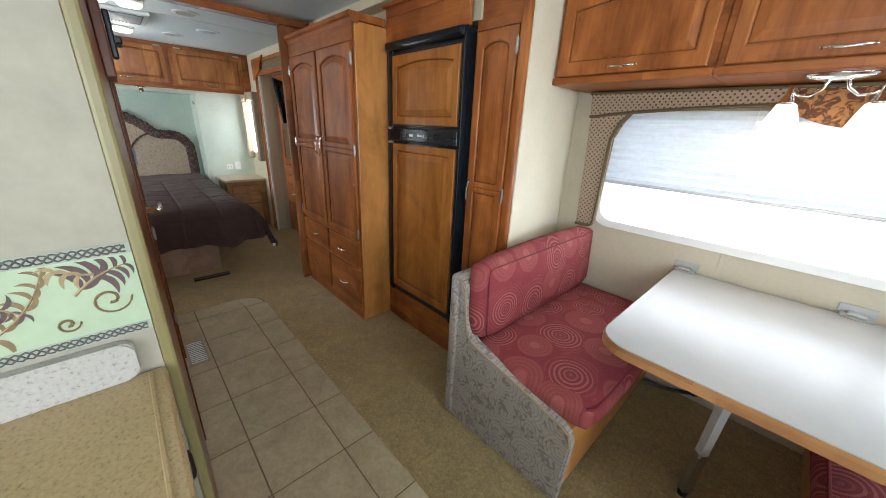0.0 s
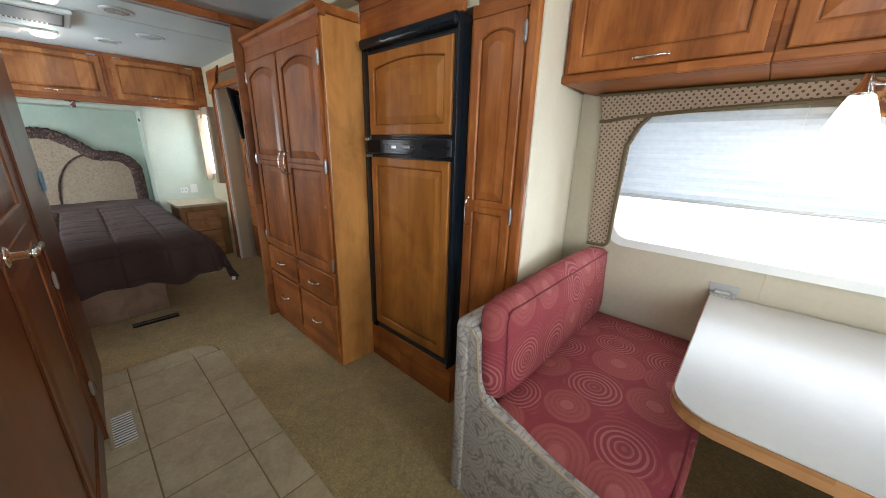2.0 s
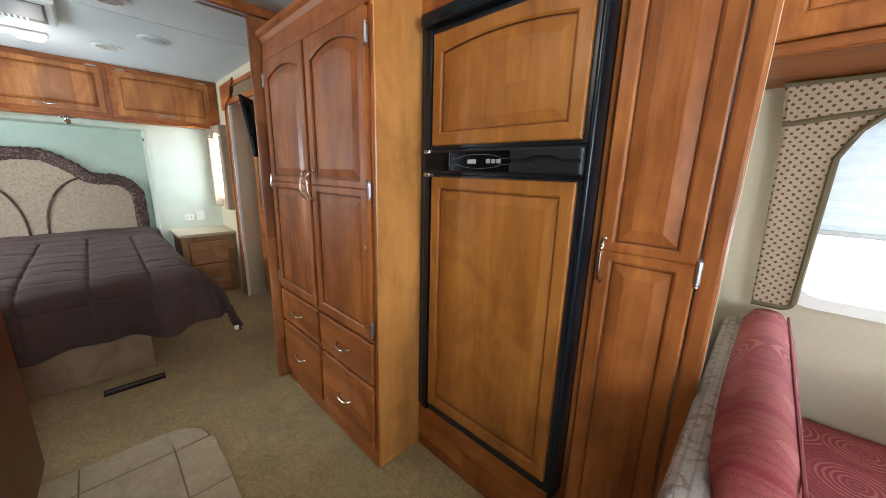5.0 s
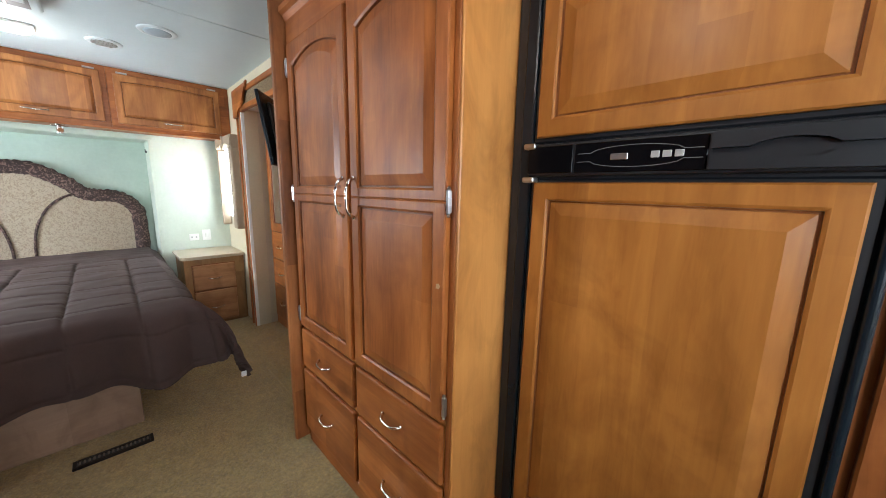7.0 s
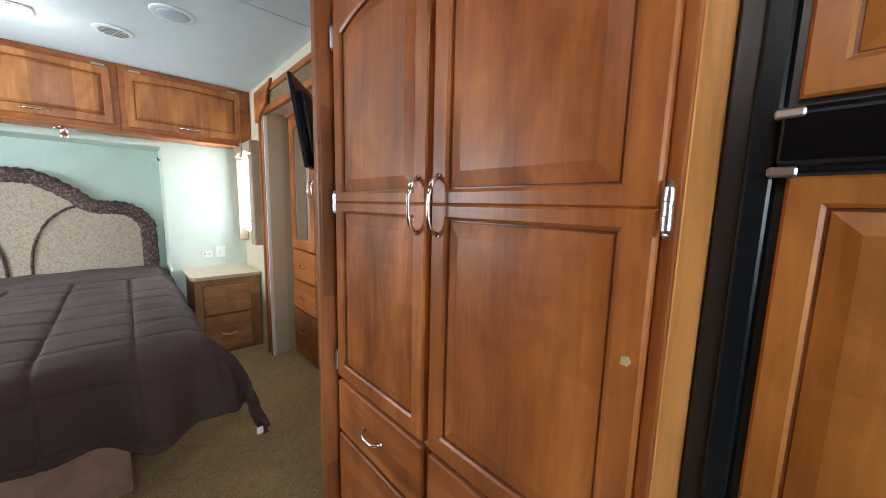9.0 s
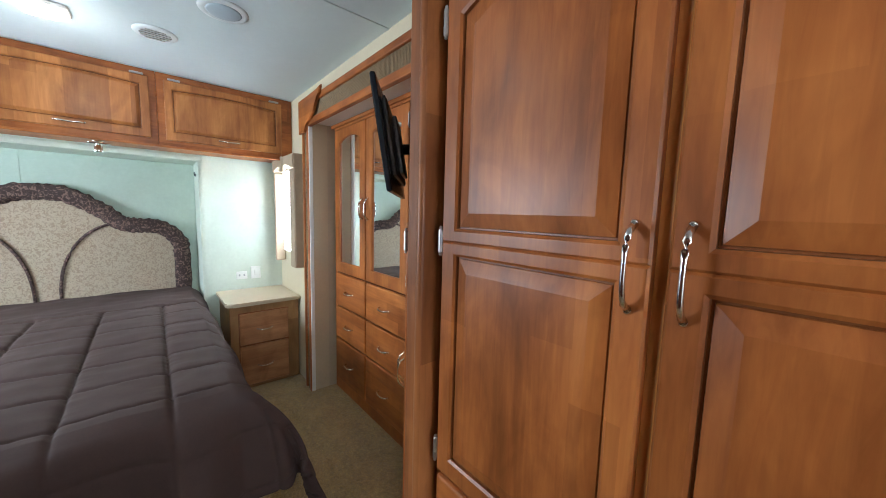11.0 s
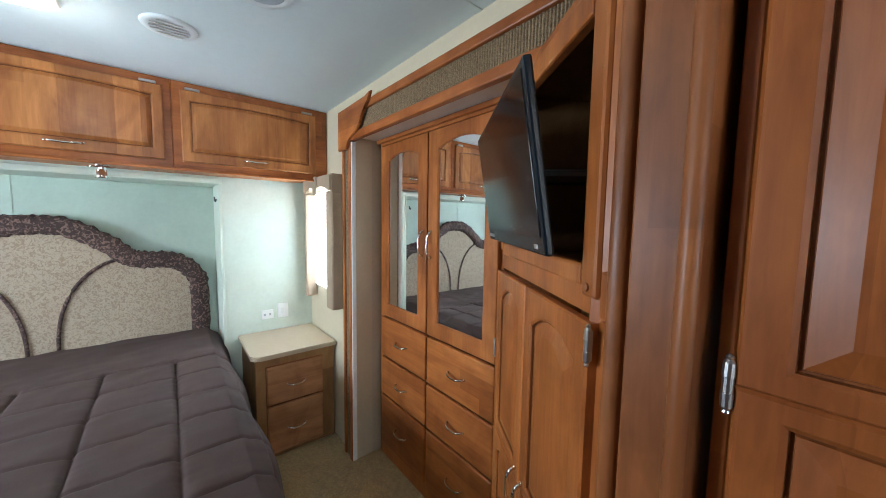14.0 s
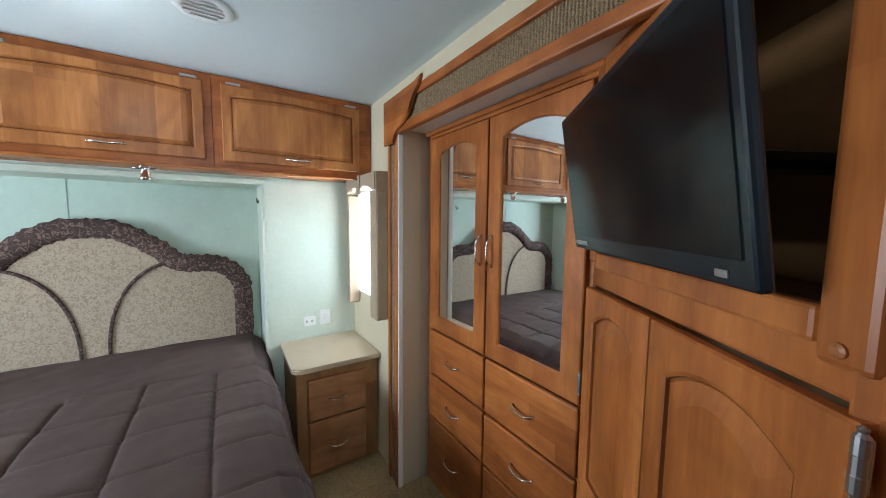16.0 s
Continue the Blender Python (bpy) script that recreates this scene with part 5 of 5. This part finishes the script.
def spot(y):
    t = thing("reading_spot", (-4.86, y, 1.634), "small chrome reading spotlight under the cabinet", "spotlight", "reading spotlights")
    bm = spun(bmesh.new(), [(0.028, 0.0), (0.028, -0.008), (0.016, -0.012), (0.013, -0.022), (0.019, -0.028), (0.019, -0.052), (0.026, -0.066), (0.020, -0.066)], (-4.86, y, 1.633))
    part("body", bm, CHROME, t, "", True)
    part("flange", spun(bmesh.new(), [(0.030, -0.0105), (0.034, -0.014), (0.030, -0.018)], (-4.86, y, 1.633), Matrix.Diagonal((0.8, 1.55, 1, 1))), CHROME, t, "", True)


for y in (0.43, -0.21):
    spot(y)

bm = tube(bmesh.new(), [(BACK + 0.006, 0.889, 1.512), (BACK + 0.012, 0.889, 1.49), (BACK + 0.028, 0.892, 1.483), (BACK + 0.036, 0.895, 1.498)], 0.004, 6)
solid("coat_hook", bm, BLACK, "small dark hook at the recess edge", "hook")


def wall_plate(y, z, w, h, kind):
    t = thing("power_outlet" if kind else "light_switch", (BACK, y, z), "white plastic wall outlet plate" if kind else "white plastic wall switch plate", "outlet" if kind else "switch")
    part("plate", block((BACK + 0.0005, y - w / 2, z - h / 2), (BACK + 0.008, y + w / 2, z + h / 2), 0.003, 2), WHITE, t)
    if kind:
        for s in (-1, 1):
            part("socket", block((BACK + 0.0085, y + s * w * 0.22 - 0.006, z - 0.008), (BACK + 0.0095, y + s * w * 0.22 + 0.006, z + 0.008), 0.001), LEG_GREY, t)
    else:
        part("rocker", block((BACK + 0.0085, y - 0.010, z - 0.02), (BACK + 0.014, y + 0.010, z + 0.02), 0.003, 2), WHITE, t)


wall_plate(1.161, 0.738, 0.075, 0.062, True)
wall_plate(1.259, 0.753, 0.07, 0.10, False)


SHEER, _nt, _b = nodes_of("sheer_white_shade", 0.7)
_b.inputs["Base Color"].default_value = (0.80, 0.80, 0.78, 1)
_tr, _mx = _nt.nodes.new("ShaderNodeBsdfTranslucent"), _nt.nodes.new("ShaderNodeMixShader")
_tr.inputs["Color"].default_value = (0.86, 0.88, 0.88, 1)
_mx.inputs[0].default_value = 0.55
_nt.links.new(_b.outputs[0], _mx.inputs[1])
_nt.links.new(_tr.outputs[0], _mx.inputs[2])
_nt.links.new(_mx.outputs[0], _nt.nodes["Material Output"].inputs["Surface"])


def bedroom_window():
    t = thing("window_2", (-4.67, RIGHT, WZ0), "small bedroom window with white frame", "window", "", STRUCT)
    bm = bmesh.new()
    for a, b in (((WX0, RIGHT - 0.004, WZ0), (WX0 + 0.025, RIGHT + 0.05, WZ1)), ((WX1 - 0.025, RIGHT - 0.004, WZ0), (WX1, RIGHT + 0.05, WZ1)),
                 ((WX0 + 0.025, RIGHT - 0.004, WZ0), (WX1 - 0.025, RIGHT + 0.05, WZ0 + 0.025)), ((WX0 + 0.025, RIGHT - 0.004, WZ1 - 0.025), (WX1 - 0.025, RIGHT + 0.05, WZ1))):
        box(bm, a, b, 0.002)
    part("window_frame", bm, WHITE, t)
    g = part("pane", block((WX0, RIGHT + 0.03, WZ0), (WX1, RIGHT + 0.034, WZ1)), GLASS, t)
    g.visible_shadow = False
    s = thing("window_blind", (-4.67, RIGHT - 0.02, 0.94), "white sheer pleated blind in the bedroom window", "blind")
    bm, rows, k = bmesh.new(), [], 0
    for z in np.arange(0.94, 1.56, 0.0125):
        rows.append([bm.verts.new((x, RIGHT - 0.012 - (0.01 if k % 2 else 0), z)) for x in (WX0 + 0.01, WX1 - 0.01)])
        k += 1
    for a, b in zip(rows, rows[1:]):
        bm.faces.new((a[0], a[1], b[1], b[0]))
    part("pleats", bm, SHEER, s)
    v = thing("bedroom_valance", (-4.68, RIGHT - 0.04, 0.86), "tan suede window valance with scalloped drop and legs", "valance")
    sc = [(-4.94, 1.645), (-4.94, 1.545)] + [(-4.94 + 0.5 * i / 16, 1.545 + 0.020 * abs(math.sin(2 * math.pi * i / 16)) + (0.02 if 3 < i < 13 else 0)) for i in range(1, 16)] + [(-4.44, 1.545), (-4.44, 1.645)]
    part("head_board", prism(sc, "y", 1.378, 1.458, 0.008), SHADE_TAN, v)
    part("tab", block((-4.72, 1.370, 1.535), (-4.66, 1.380, 1.645), 0.006, 2), SHADE_TAN, v, "tan fabric tab")
    part("side_leg", block((-4.545, 1.385, 0.855), (-4.445, 1.458, 1.55), 0.012, 2), SHADE_TAN, v)
    part("side_leg", block((-4.94, 1.385, 0.855), (-4.905, 1.458, 1.55), 0.012, 2), SHADE_TAN, v)


bedroom_window()

# ---------------------------------------------------------------- bedroom: slide-out fascia, mirror cabinet, TV cabinet


def woven(x0, x1, y, z0, z1, pitch=0.0105):
    """Upright jute cords side by side, pinched by the cross threads, on a backing."""
    bm = block((x0, y + 0.003, z0), (x1, y + 0.018, z1))
    cols, rows = int((x1 - x0) / pitch), max(8, int((z1 - z0) / 0.0075))
    for c in range(cols):
        cx, grid = x0 + (c + 0.5) * (x1 - x0) / cols, []
        for k in range(rows + 1):
            z = z0 + (z1 - z0) * k / rows
            fat = 1.0 if (k + c) % 2 else 0.62
            grid.append([bm.verts.new((cx + q * 0.0048 * fat, y + 0.0029 - h * 0.0045 * fat, z)) for q, h in ((-1, 0), (-0.6, 0.8), (0, 1), (0.6, 0.8), (1, 0))])
        for a, b in zip(grid, grid[1:]):
            for i in range(4):
                bm.faces.new((a[i], a[i + 1], b[i + 1], b[i]))
    return bm


bm = block((-4.402, 1.428, 1.802), (SLX1 + 0.01, 1.4595, 1.842), 0.006, 2)
box(bm, (-4.402, 1.428, 1.928), (SLX1 + 0.01, 1.4595, 1.965), 0.006, 2)
fas = solid("slide_fascia", bm, WOOD_H, "alder fascia board over the bedroom slide-out", "trim", STRUCT)
part("woven_inset", woven(-4.30, SLX1 + 0.01, 1.441, 1.842, 1.928), WICKER, fas, "woven jute inset", True)
wave = [(-4.404, 1.97), (-4.404, 1.76), (-4.30, 1.76), (-4.285, 1.80), (-4.25, 1.815), (-4.19, 1.83), (-4.14, 1.86), (-4.12, 1.90), (-4.09, 1.93), (-4.05, 1.945), (-4.02, 1.985), (-4.04, 1.985), (-4.08, 1.968)]
part("corner_bracket", prism(wave, "y", 1.412, 1.4275, 0.004), WOOD_H, fas, "wavy cut corner bracket")
bm = block((-4.400, 1.43, 0), (-4.375, 1.4595, 1.80), 0.006, 2)
box(bm, (-4.320, 1.43, 0), (-4.288, 1.4595, 1.80), 0.006, 2)
sp = solid("slide_side_trim", bm, WOOD, "upright alder trim beside the bedroom slide-out", "trim", STRUCT)
part("woven_inset", woven(-4.375, -4.320, 1.441, 0, 1.80), WICKER, sp, "woven jute inset", True)
solid("slide_seal", block((-4.288, 1.435, 0), (-4.279, 1.4595, 1.80), 0.002), WHITE, "pale edge seal at the slide-out", "trim", STRUCT)


def mirror_field(bm_f, bm_m, m, x0, x1, z0, z1, stile, rb, rt, drop, thick=0.02):
    """A framed door around an arched mirror: the frame goes in one mesh, the glass in another."""
    n = 14

    def pts(d, arch):
        a0, a1, c0, c1 = x0 + d * stile, x1 - d * stile, z0 + d * rb, z1 - d * rt
        out = [(a0, c0), (a1, c0)]
        for i in range(n + 1):
            u = i / n
            out.append((a1 + (a0 - a1) * u, c1 - arch * drop * (2 * u - 1) ** 2))
        return out
    loops = [[bm_f.verts.new(m @ Vector((p[0], y, p[1]))) for p in pts(d, a)] for d, a, y in ((0, 0, thick), (0, 0, 0.003), (0.05, 0, 0), (0.93, 1, 0), (1.0, 1, 0.005), (1.0, 1, 0.012))]
    for p, q in zip(loops, loops[1:]):
        for i in range(len(p)):
            j = (i + 1) % len(p)
            bm_f.faces.new((p[i], p[j], q[j], q[i]))
    bm_m.faces.new([bm_m.verts.new(m @ Vector((p[0], 0.009, p[1]))) for p in pts(0.98, 1)])


def mirror_cabinet():
    t = thing("mirror_cabinet", (-3.79, 1.85, 0), "alder wardrobe with two arched mirror doors and drawers", "wardrobe")
    y = 1.585
    part("body", block((-4.275, y + 0.0215, 0), (-3.345, 2.155, 1.822), 0.002), WOOD, t)
    m = pose(0, y, 0)
    bm = block((-4.232, y + 0.002, 1.787), (-3.345, y + 0.0205, 1.822), 0.002)
    box(bm, (-4.26, y - 0.012, 1.80), (-3.33, y + 0.002, 1.822), 0.004)
    part("top_rail", bm, WOOD_H, t)
    # dark sheet added over the body to paint shade between drawer fronts
    part("drawer_gap", block((-4.232, y + 0.0195, 0.09), (-3.362, y + 0.0213, 0.862)), WOOD_DARK, t, "dark backing that paints shade between the drawers")
    for k, (a, b, hx) in enumerate(((-4.226, -3.806, -3.835), (-3.796, -3.370, -3.768))):
        bf, bmr = bmesh.new(), bmesh.new()
        mirror_field(bf, bmr, m, a, b, 0.858, 1.784, 0.072, 0.07, 0.055, 0.03)
        d = part("door", bf, WOOD, t)
        part("mirror", bmr, MIRROR, d, "arched mirror glass")
        part("handle", pull(pose(hx, y, 1.28), 0.12, 0.026, True), CHROME, d, "arched polished handle", True)
        if k:
            for z in (0.93, 1.70):
                part("hinge", hinge(pose(-3.366, y + 0.002, z)), ALU, d, "bright metal hinge")
        for z0, z1 in ((0.624, 0.846), (0.398, 0.614), (0.10, 0.388)):
            dr = part("drawer", flat_front(m, a, b, z0, z1, 0.019), WOOD_H, t)
            part("handle", pull(pose((a + b) / 2, y, (z0 + z1) / 2), 0.10, 0.024), CHROME, dr, "arched polished handle", True)


mirror_cabinet()
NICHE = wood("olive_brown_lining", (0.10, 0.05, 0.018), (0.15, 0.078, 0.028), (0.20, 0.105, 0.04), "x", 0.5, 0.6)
TV = pose(-3.345, 1.585, 0, 0, 0, -34.6)


def tv_cabinet():
    t = thing("television_cabinet", TV @ Vector((0.3, 0.1, 0)), "angled alder corner cabinet with a television niche", "cabinet")
    bm = bmesh.new()
    box(bm, (0.0, 0.0, 0), (0.665, 0.02, 0.07), 0.002, 1, TV)
    box(bm, (0.0, 0.0, 1.225), (0.665, 0.02, 1.31), 0.006, 2, TV)
    box(bm, (0.0, 0.0, 0.07), (0.02, 0.02, 1.225), 0.002, 1, TV)
    box(bm, (0.630, 0.0, 0.07), (0.665, 0.02, 1.225), 0.002, 1, TV)
    part("face_frame", bm, WOOD, t)
    bm = bmesh.new()
    box(bm, (-0.004, -0.010, 1.29), (0.036, 0.018, 1.80), 0.006, 2, TV)
    box(bm, (0.580, -0.010, 1.258), (0.634, 0.018, 1.80), 0.008, 2, TV)
    box(bm, (0.036, -0.010, 1.275), (0.580, 0.018, 1.316), 0.006, 2, TV)
    box(bm, (0.036, -0.010, 1.745), (0.580, 0.018, 1.80), 0.006, 2, TV)
    part("niche_frame", bm, WOOD, t, "alder frame round the niche")
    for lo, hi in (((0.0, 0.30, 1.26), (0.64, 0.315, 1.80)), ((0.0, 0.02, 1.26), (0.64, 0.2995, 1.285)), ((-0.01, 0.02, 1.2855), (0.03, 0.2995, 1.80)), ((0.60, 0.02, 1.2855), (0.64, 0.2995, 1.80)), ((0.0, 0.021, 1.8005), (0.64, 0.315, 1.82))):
        part("niche_lining", block(lo, hi, 0, 1, TV), NICHE, t, "dark olive brown niche lining")
    m = TV @ pose(0, -0.02, 0)
    for a, b, hu in ((0.010, 0.304, 0.278), (0.312, 0.634, 0.340)):
        bm = bmesh.new()
        panel(bm, m, a, b, 0.08, 0.66, 0.045, 0.045, 0.05, 0.035, 0.035)
        panel(bm, m, a, b, 0.66, 1.220, 0.045, 0.045, 0.03, 0.045, 0.038)
        d = part("door", bm, WOOD, t)
        part("handle", pull(m @ pose(hu, 0, 0.635), 0.11, 0.026, True), CHROME, d, "arched polished handle", True)
        if a > 0.1:
            for z in (1.185, 0.2):
                part("hinge", hinge(m @ pose(0.640, 0.004, z)), ALU, d, "bright metal hinge")
    part("screw_cap", spun(bmesh.new(), [(0.008, 0), (0.008, 0.003), (0.004, 0.005)], TV @ Vector((0.606, -0.0105, 1.277)), TV.to_3x3().to_4x4() @ pose(0, 0, 0, 90), 10), WOOD_TRIM, t)


tv_cabinet()
# fillers between the angled cabinet and the slide end
bm = bmesh.new()
box(bm, (0.0, 0.0, 1.80), (0.665, 0.02, 1.826), 0.002, 1, TV)
solid("niche_header", bm, WOOD_H, "wood rail above the television niche", "trim", STRUCT)
solid("slide_end_panel", block((-2.842, 1.225, 0), (-2.8105, 1.50, 1.99), 0.003), WOOD, "alder end panel of the bedroom slide-out", "trim", STRUCT)


def television():
    t = thing("television", TV @ Vector((0.335, -0.06, 1.32)), "flat black television on a swivel arm, switched off", "television")
    m = TV @ pose(0.292, -0.090, 1.497) @ pose(0, 0, 0, 9, 0, -3.4)
    w, h = 0.303, 0.172
    bm = bmesh.new()
    box(bm, (-w, 0, -h), (w, 0.017, h), 0.005, 2, m)
    part("shell", bm, BLACK_FRAME, t, "glossy blue black casing")
    bm = bmesh.new()
    box(bm, (-w + 0.016, -0.002, -h + 0.034), (w - 0.016, 0.004, h - 0.016), 0.001, 1, m)
    part("screen", bm, SCREEN, t, "dark glossy screen")
    bm = bmesh.new()
    box(bm, (-w + 0.02, -0.0025, -h + 0.012), (-w + 0.10, 0.002, -h + 0.022), 0.001, 1, m)
    part("sticker", bm, ALU, t, "pale grey label strip")
    bm = bmesh.new()
    box(bm, (w - 0.06, -0.0025, -h + 0.011), (w - 0.04, 0.002, -h + 0.020), 0.001, 1, m)
    part("badge", bm, ALU, t, "small silver badge")
    bm = bmesh.new()
    box(bm, (-0.23, 0.0172, -0.12), (0.23, 0.034, 0.13), 0.012, 2, m)
    box(bm, (-0.10, 0.034, -0.10), (0.10, 0.05, 0.10), 0.004, 1, m)
    tube(bm, [m @ Vector((0, 0.05, 0)), TV @ Vector((0.36, 0.10, 1.50)), TV @ Vector((0.34, 0.30, 1.50))], 0.02, 8)
    part("mount_arm", bm, BLACK, t, "black swivel mount")


television()

# ---------------------------------------------------------------- ceiling fittings


DISC_WHITE = plain("cool_white_plastic", (0.72, 0.79, 0.80), 0.4, 0, 0.03, 40, 0.02)


def ceiling_disc(name, x, y, r, slats, label, cat):
    t = thing(name, (x, y, CEILING), label, cat)
    bm = spun(bmesh.new(), [(r, -0.0005), (r, -0.003), (r * 0.95, -0.007), (r * 0.76, -0.009), (r * 0.70, -0.0066)], (x, y, CEILING), None, 40)
    part("ring", bm, DISC_WHITE, t, "", True)
    if slats:
        part("backing", spun(bmesh.new(), [(r * 0.72, -0.004), (r * 0.72, -0.0065)], (x, y, CEILING), None, 32), BLACK, t, "dark opening")
        for i in range(5):
            o = (i - 2) * r * 0.27
            l = math.sqrt(max(0, (r * 0.70) ** 2 - o * o))
            bm = bmesh.new()
            box(bm, (-0.006, -l, -0.001), (0.006, l, 0.001), 0, 1, pose(x + o, y, CEILING - 0.0095, 0, 35, 0))
            part("slat", bm, WHITE, t)
    else:
        part("lens", spun(bmesh.new(), [(r * 0.78, -0.005), (r * 0.6, -0.011), (r * 0.3, -0.013), (0.001, -0.0135)], (x, y, CEILING), None, 36), PALE_LENS, t, "pale blue grey dome", True)


PALE_LENS = plain("pale_blue_plastic", (0.42, 0.52, 0.58), 0.35, 0, 0.04, 50, 0.02)
ceiling_disc("ceiling_speaker", -3.70, 0.905, 0.088, False, "round flat white ceiling speaker with pale cover", "speaker")
ceiling_disc("ceiling_vent", -4.13, 0.70, 0.082, True, "round white ceiling air vent with slats", "vent")
ceiling_disc("ceiling_vent", -3.16, 0.675, 0.084, True, "round white ceiling air vent with slats", "vent")


def double_lamp(x, y, lit, power):
    t = thing("ceiling_lamp", (x, y, CEILING), "white double lens ceiling lamp with a lit lens", "ceiling lamp", "ceiling lamps")
    part("base", block((x - 0.052, y - 0.165, CEILING - 0.018), (x + 0.052, y + 0.165, CEILING - 0.0005), 0.008, 2), WHITE, t)
    for s, on in ((-1, lit[0]), (1, lit[1])):
        bm = bmesh.new()
        cushion(bm, x - 0.036, x + 0.036, y + s * 0.085 - 0.066, y + s * 0.085 + 0.066, CEILING - 0.046, CEILING - 0.018, 0.026, 0.003)
        part("lens", bm, LAMP_ON if on else WHITE, t, "lit frosted lens" if on else "unlit frosted lens", True)
        if on:
            point("ceiling_bulb", (x, y + s * 0.085, CEILING - 0.15), power, (1, 0.92, 0.82), 0.05)


double_lamp(-4.15, 0.27, (False, True), 2.3)
double_lamp(-3.12, 0.28, (True, True), 1.3)
# unseen corridor lamp, added to brighten the tiles, wardrobe and refrigerator
double_lamp(-1.48, 0.35, (True, True), 4.4)


def air_unit():
    t = thing("ceiling_air_unit", (-3.60, 0.14, CEILING), "white ceiling air conditioner grille panel", "air conditioner")
    part("housing", block((-3.80, -0.21, CEILING - 0.03), (-3.378, 0.492, CEILING - 0.0005), 0.012, 2), CEIL, t)
    part("recess", block((-3.76, -0.17, CEILING - 0.0325), (-3.42, 0.455, CEILING - 0.0305), 0), GREY_PL, t, "grey grille recess")
    for i in range(26):
        y = -0.15 + i * 0.021
        part("slat", block((-3.75, y, CEILING - 0.036), (-3.69, y + 0.009, CEILING - 0.0327), 0), WHITE, t)
    part("cover", block((-3.68, -0.165, CEILING - 0.040), (-3.425, 0.445, CEILING - 0.0327), 0.004, 2), AC_GREY, t)


AC_GREY = plain("blue_grey_plastic_cover", (0.33, 0.38, 0.40), 0.5, 0, 0.05, 40, 0.03)
GREY_PL = plain("grey_plastic", (0.12, 0.125, 0.13), 0.5, 0, 0.06, 40, 0.03)
air_unit()

# ---------------------------------------------------------------- floor: registers and tiles


def register(x0, x1, y0, y1, along_y, frame_mat, slat_mat, label):
    t = thing("floor_register", ((x0 + x1) / 2, (y0 + y1) / 2, 0), label, "floor vent")
    e = 0.014
    bm = bmesh.new()
    for a, b in (((x0, y0, -0.003), (x1, y0 + e, 0.011)), ((x0, y1 - e, -0.003), (x1, y1, 0.011)), ((x0, y0 + e, -0.003), (x0 + e, y1 - e, 0.011)), ((x1 - e, y0 + e, -0.003), (x1, y1 - e, 0.011))):
        box(bm, a, b, 0.0015)
    part("frame", bm, frame_mat, t)
    part("well", block((x0 + e, y0 + e, -0.002), (x1 - e, y1 - e, 0.0055)), BLACK, t, "dark opening")
    n = 16 if along_y else 12
    for i in range(n):
        if along_y:
            s = y0 + e + (y1 - y0 - 2 * e) * (i + 0.3) / n
            bm = block((x0 + e, s, 0.0056), (x1 - e, s + 0.0065, 0.009))
        else:
            s = x0 + e + (x1 - x0 - 2 * e) * (i + 0.3) / n
            bm = block((s, y0 + e, 0.0056), (s + 0.0085, y1 - e, 0.009))
        part("slat", bm, slat_mat, t)


register(-2.15, -1.88, 0.170, 0.275, False, plain("tan_register_frame", (0.42, 0.35, 0.23), 0.5, 0, 0.08, 40, 0.05), WHITE, "tan floor register with silver louvres in the tile")
register(-3.205, -3.150, 0.375, 0.645, True, DARK_PULL, plain("brown_enamel_slats", (0.17, 0.13, 0.10), 0.45, 0, 0.1, 60, 0.05), "dark brown slotted floor register in the carpet")

GX = -2.106
ROWX = [-2.585, -2.422] + [GX + 0.316 * i for i in range(12)]
COLY = [-0.03, 0.287, 0.588, 0.737]


def tile_floor():
    t = thing("floor_tiles", (-1.0, 0.35, 0), "sand coloured ceramic floor tiles with brown grout", "tile floor", "", STRUCT)
    o = [(1.7, COLY[0]), (1.7, COLY[-1])]
    o += [(-2.40 - 0.185 * math.sin(radians(a)), 0.58 + 0.157 * math.cos(radians(a))) for a in range(0, 91, 10)]
    o += [(-2.585, 0.2), (-2.585, COLY[0])]
    part("grout_bed", prism(o, "z", -0.004, 0.0005), GROUT, t, "brown grout")
    g = 0.0032
    shared = {}
    for i, (a, b) in enumerate(zip(ROWX, ROWX[1:])):
        for j, (c, d) in enumerate(zip(COLY, COLY[1:])):
            if a > 1.4:
                continue
            key = (round(b - a, 3), j)
            if i == 0 and j == 2:
                pts = [(b - g, c + g)] + [(-2.43 - 0.150 * math.sin(radians(s)), c + g + 0.135 * math.cos(radians(s)) - 0.01) for s in range(0, 91, 15)]
                bm = prism([(p[0], p[1]) for p in pts], "z", 0.0, 0.0045, 0.001)
                part("tile", bm, TILE, t)
                continue
            if key not in shared:
                bm = block((a + g, c + g, 0.0), (b - g, d - g, 0.0045), 0.0015)
                ob = part("tile", bm, TILE, t)
                shared[key] = (ob.data, a)
            else:
                me, a0 = shared[key]
                ob = new("tile", me)
                ob.parent = t
                ob.location = (a - a0, 0, 0)
    e = [(p[0], p[1], 0.001) for p in o[1:-1]]
    part("carpet_edge", tube(bmesh.new(), e, 0.006, 6), CARPET, t, "rolled carpet edge")


tile_floor()
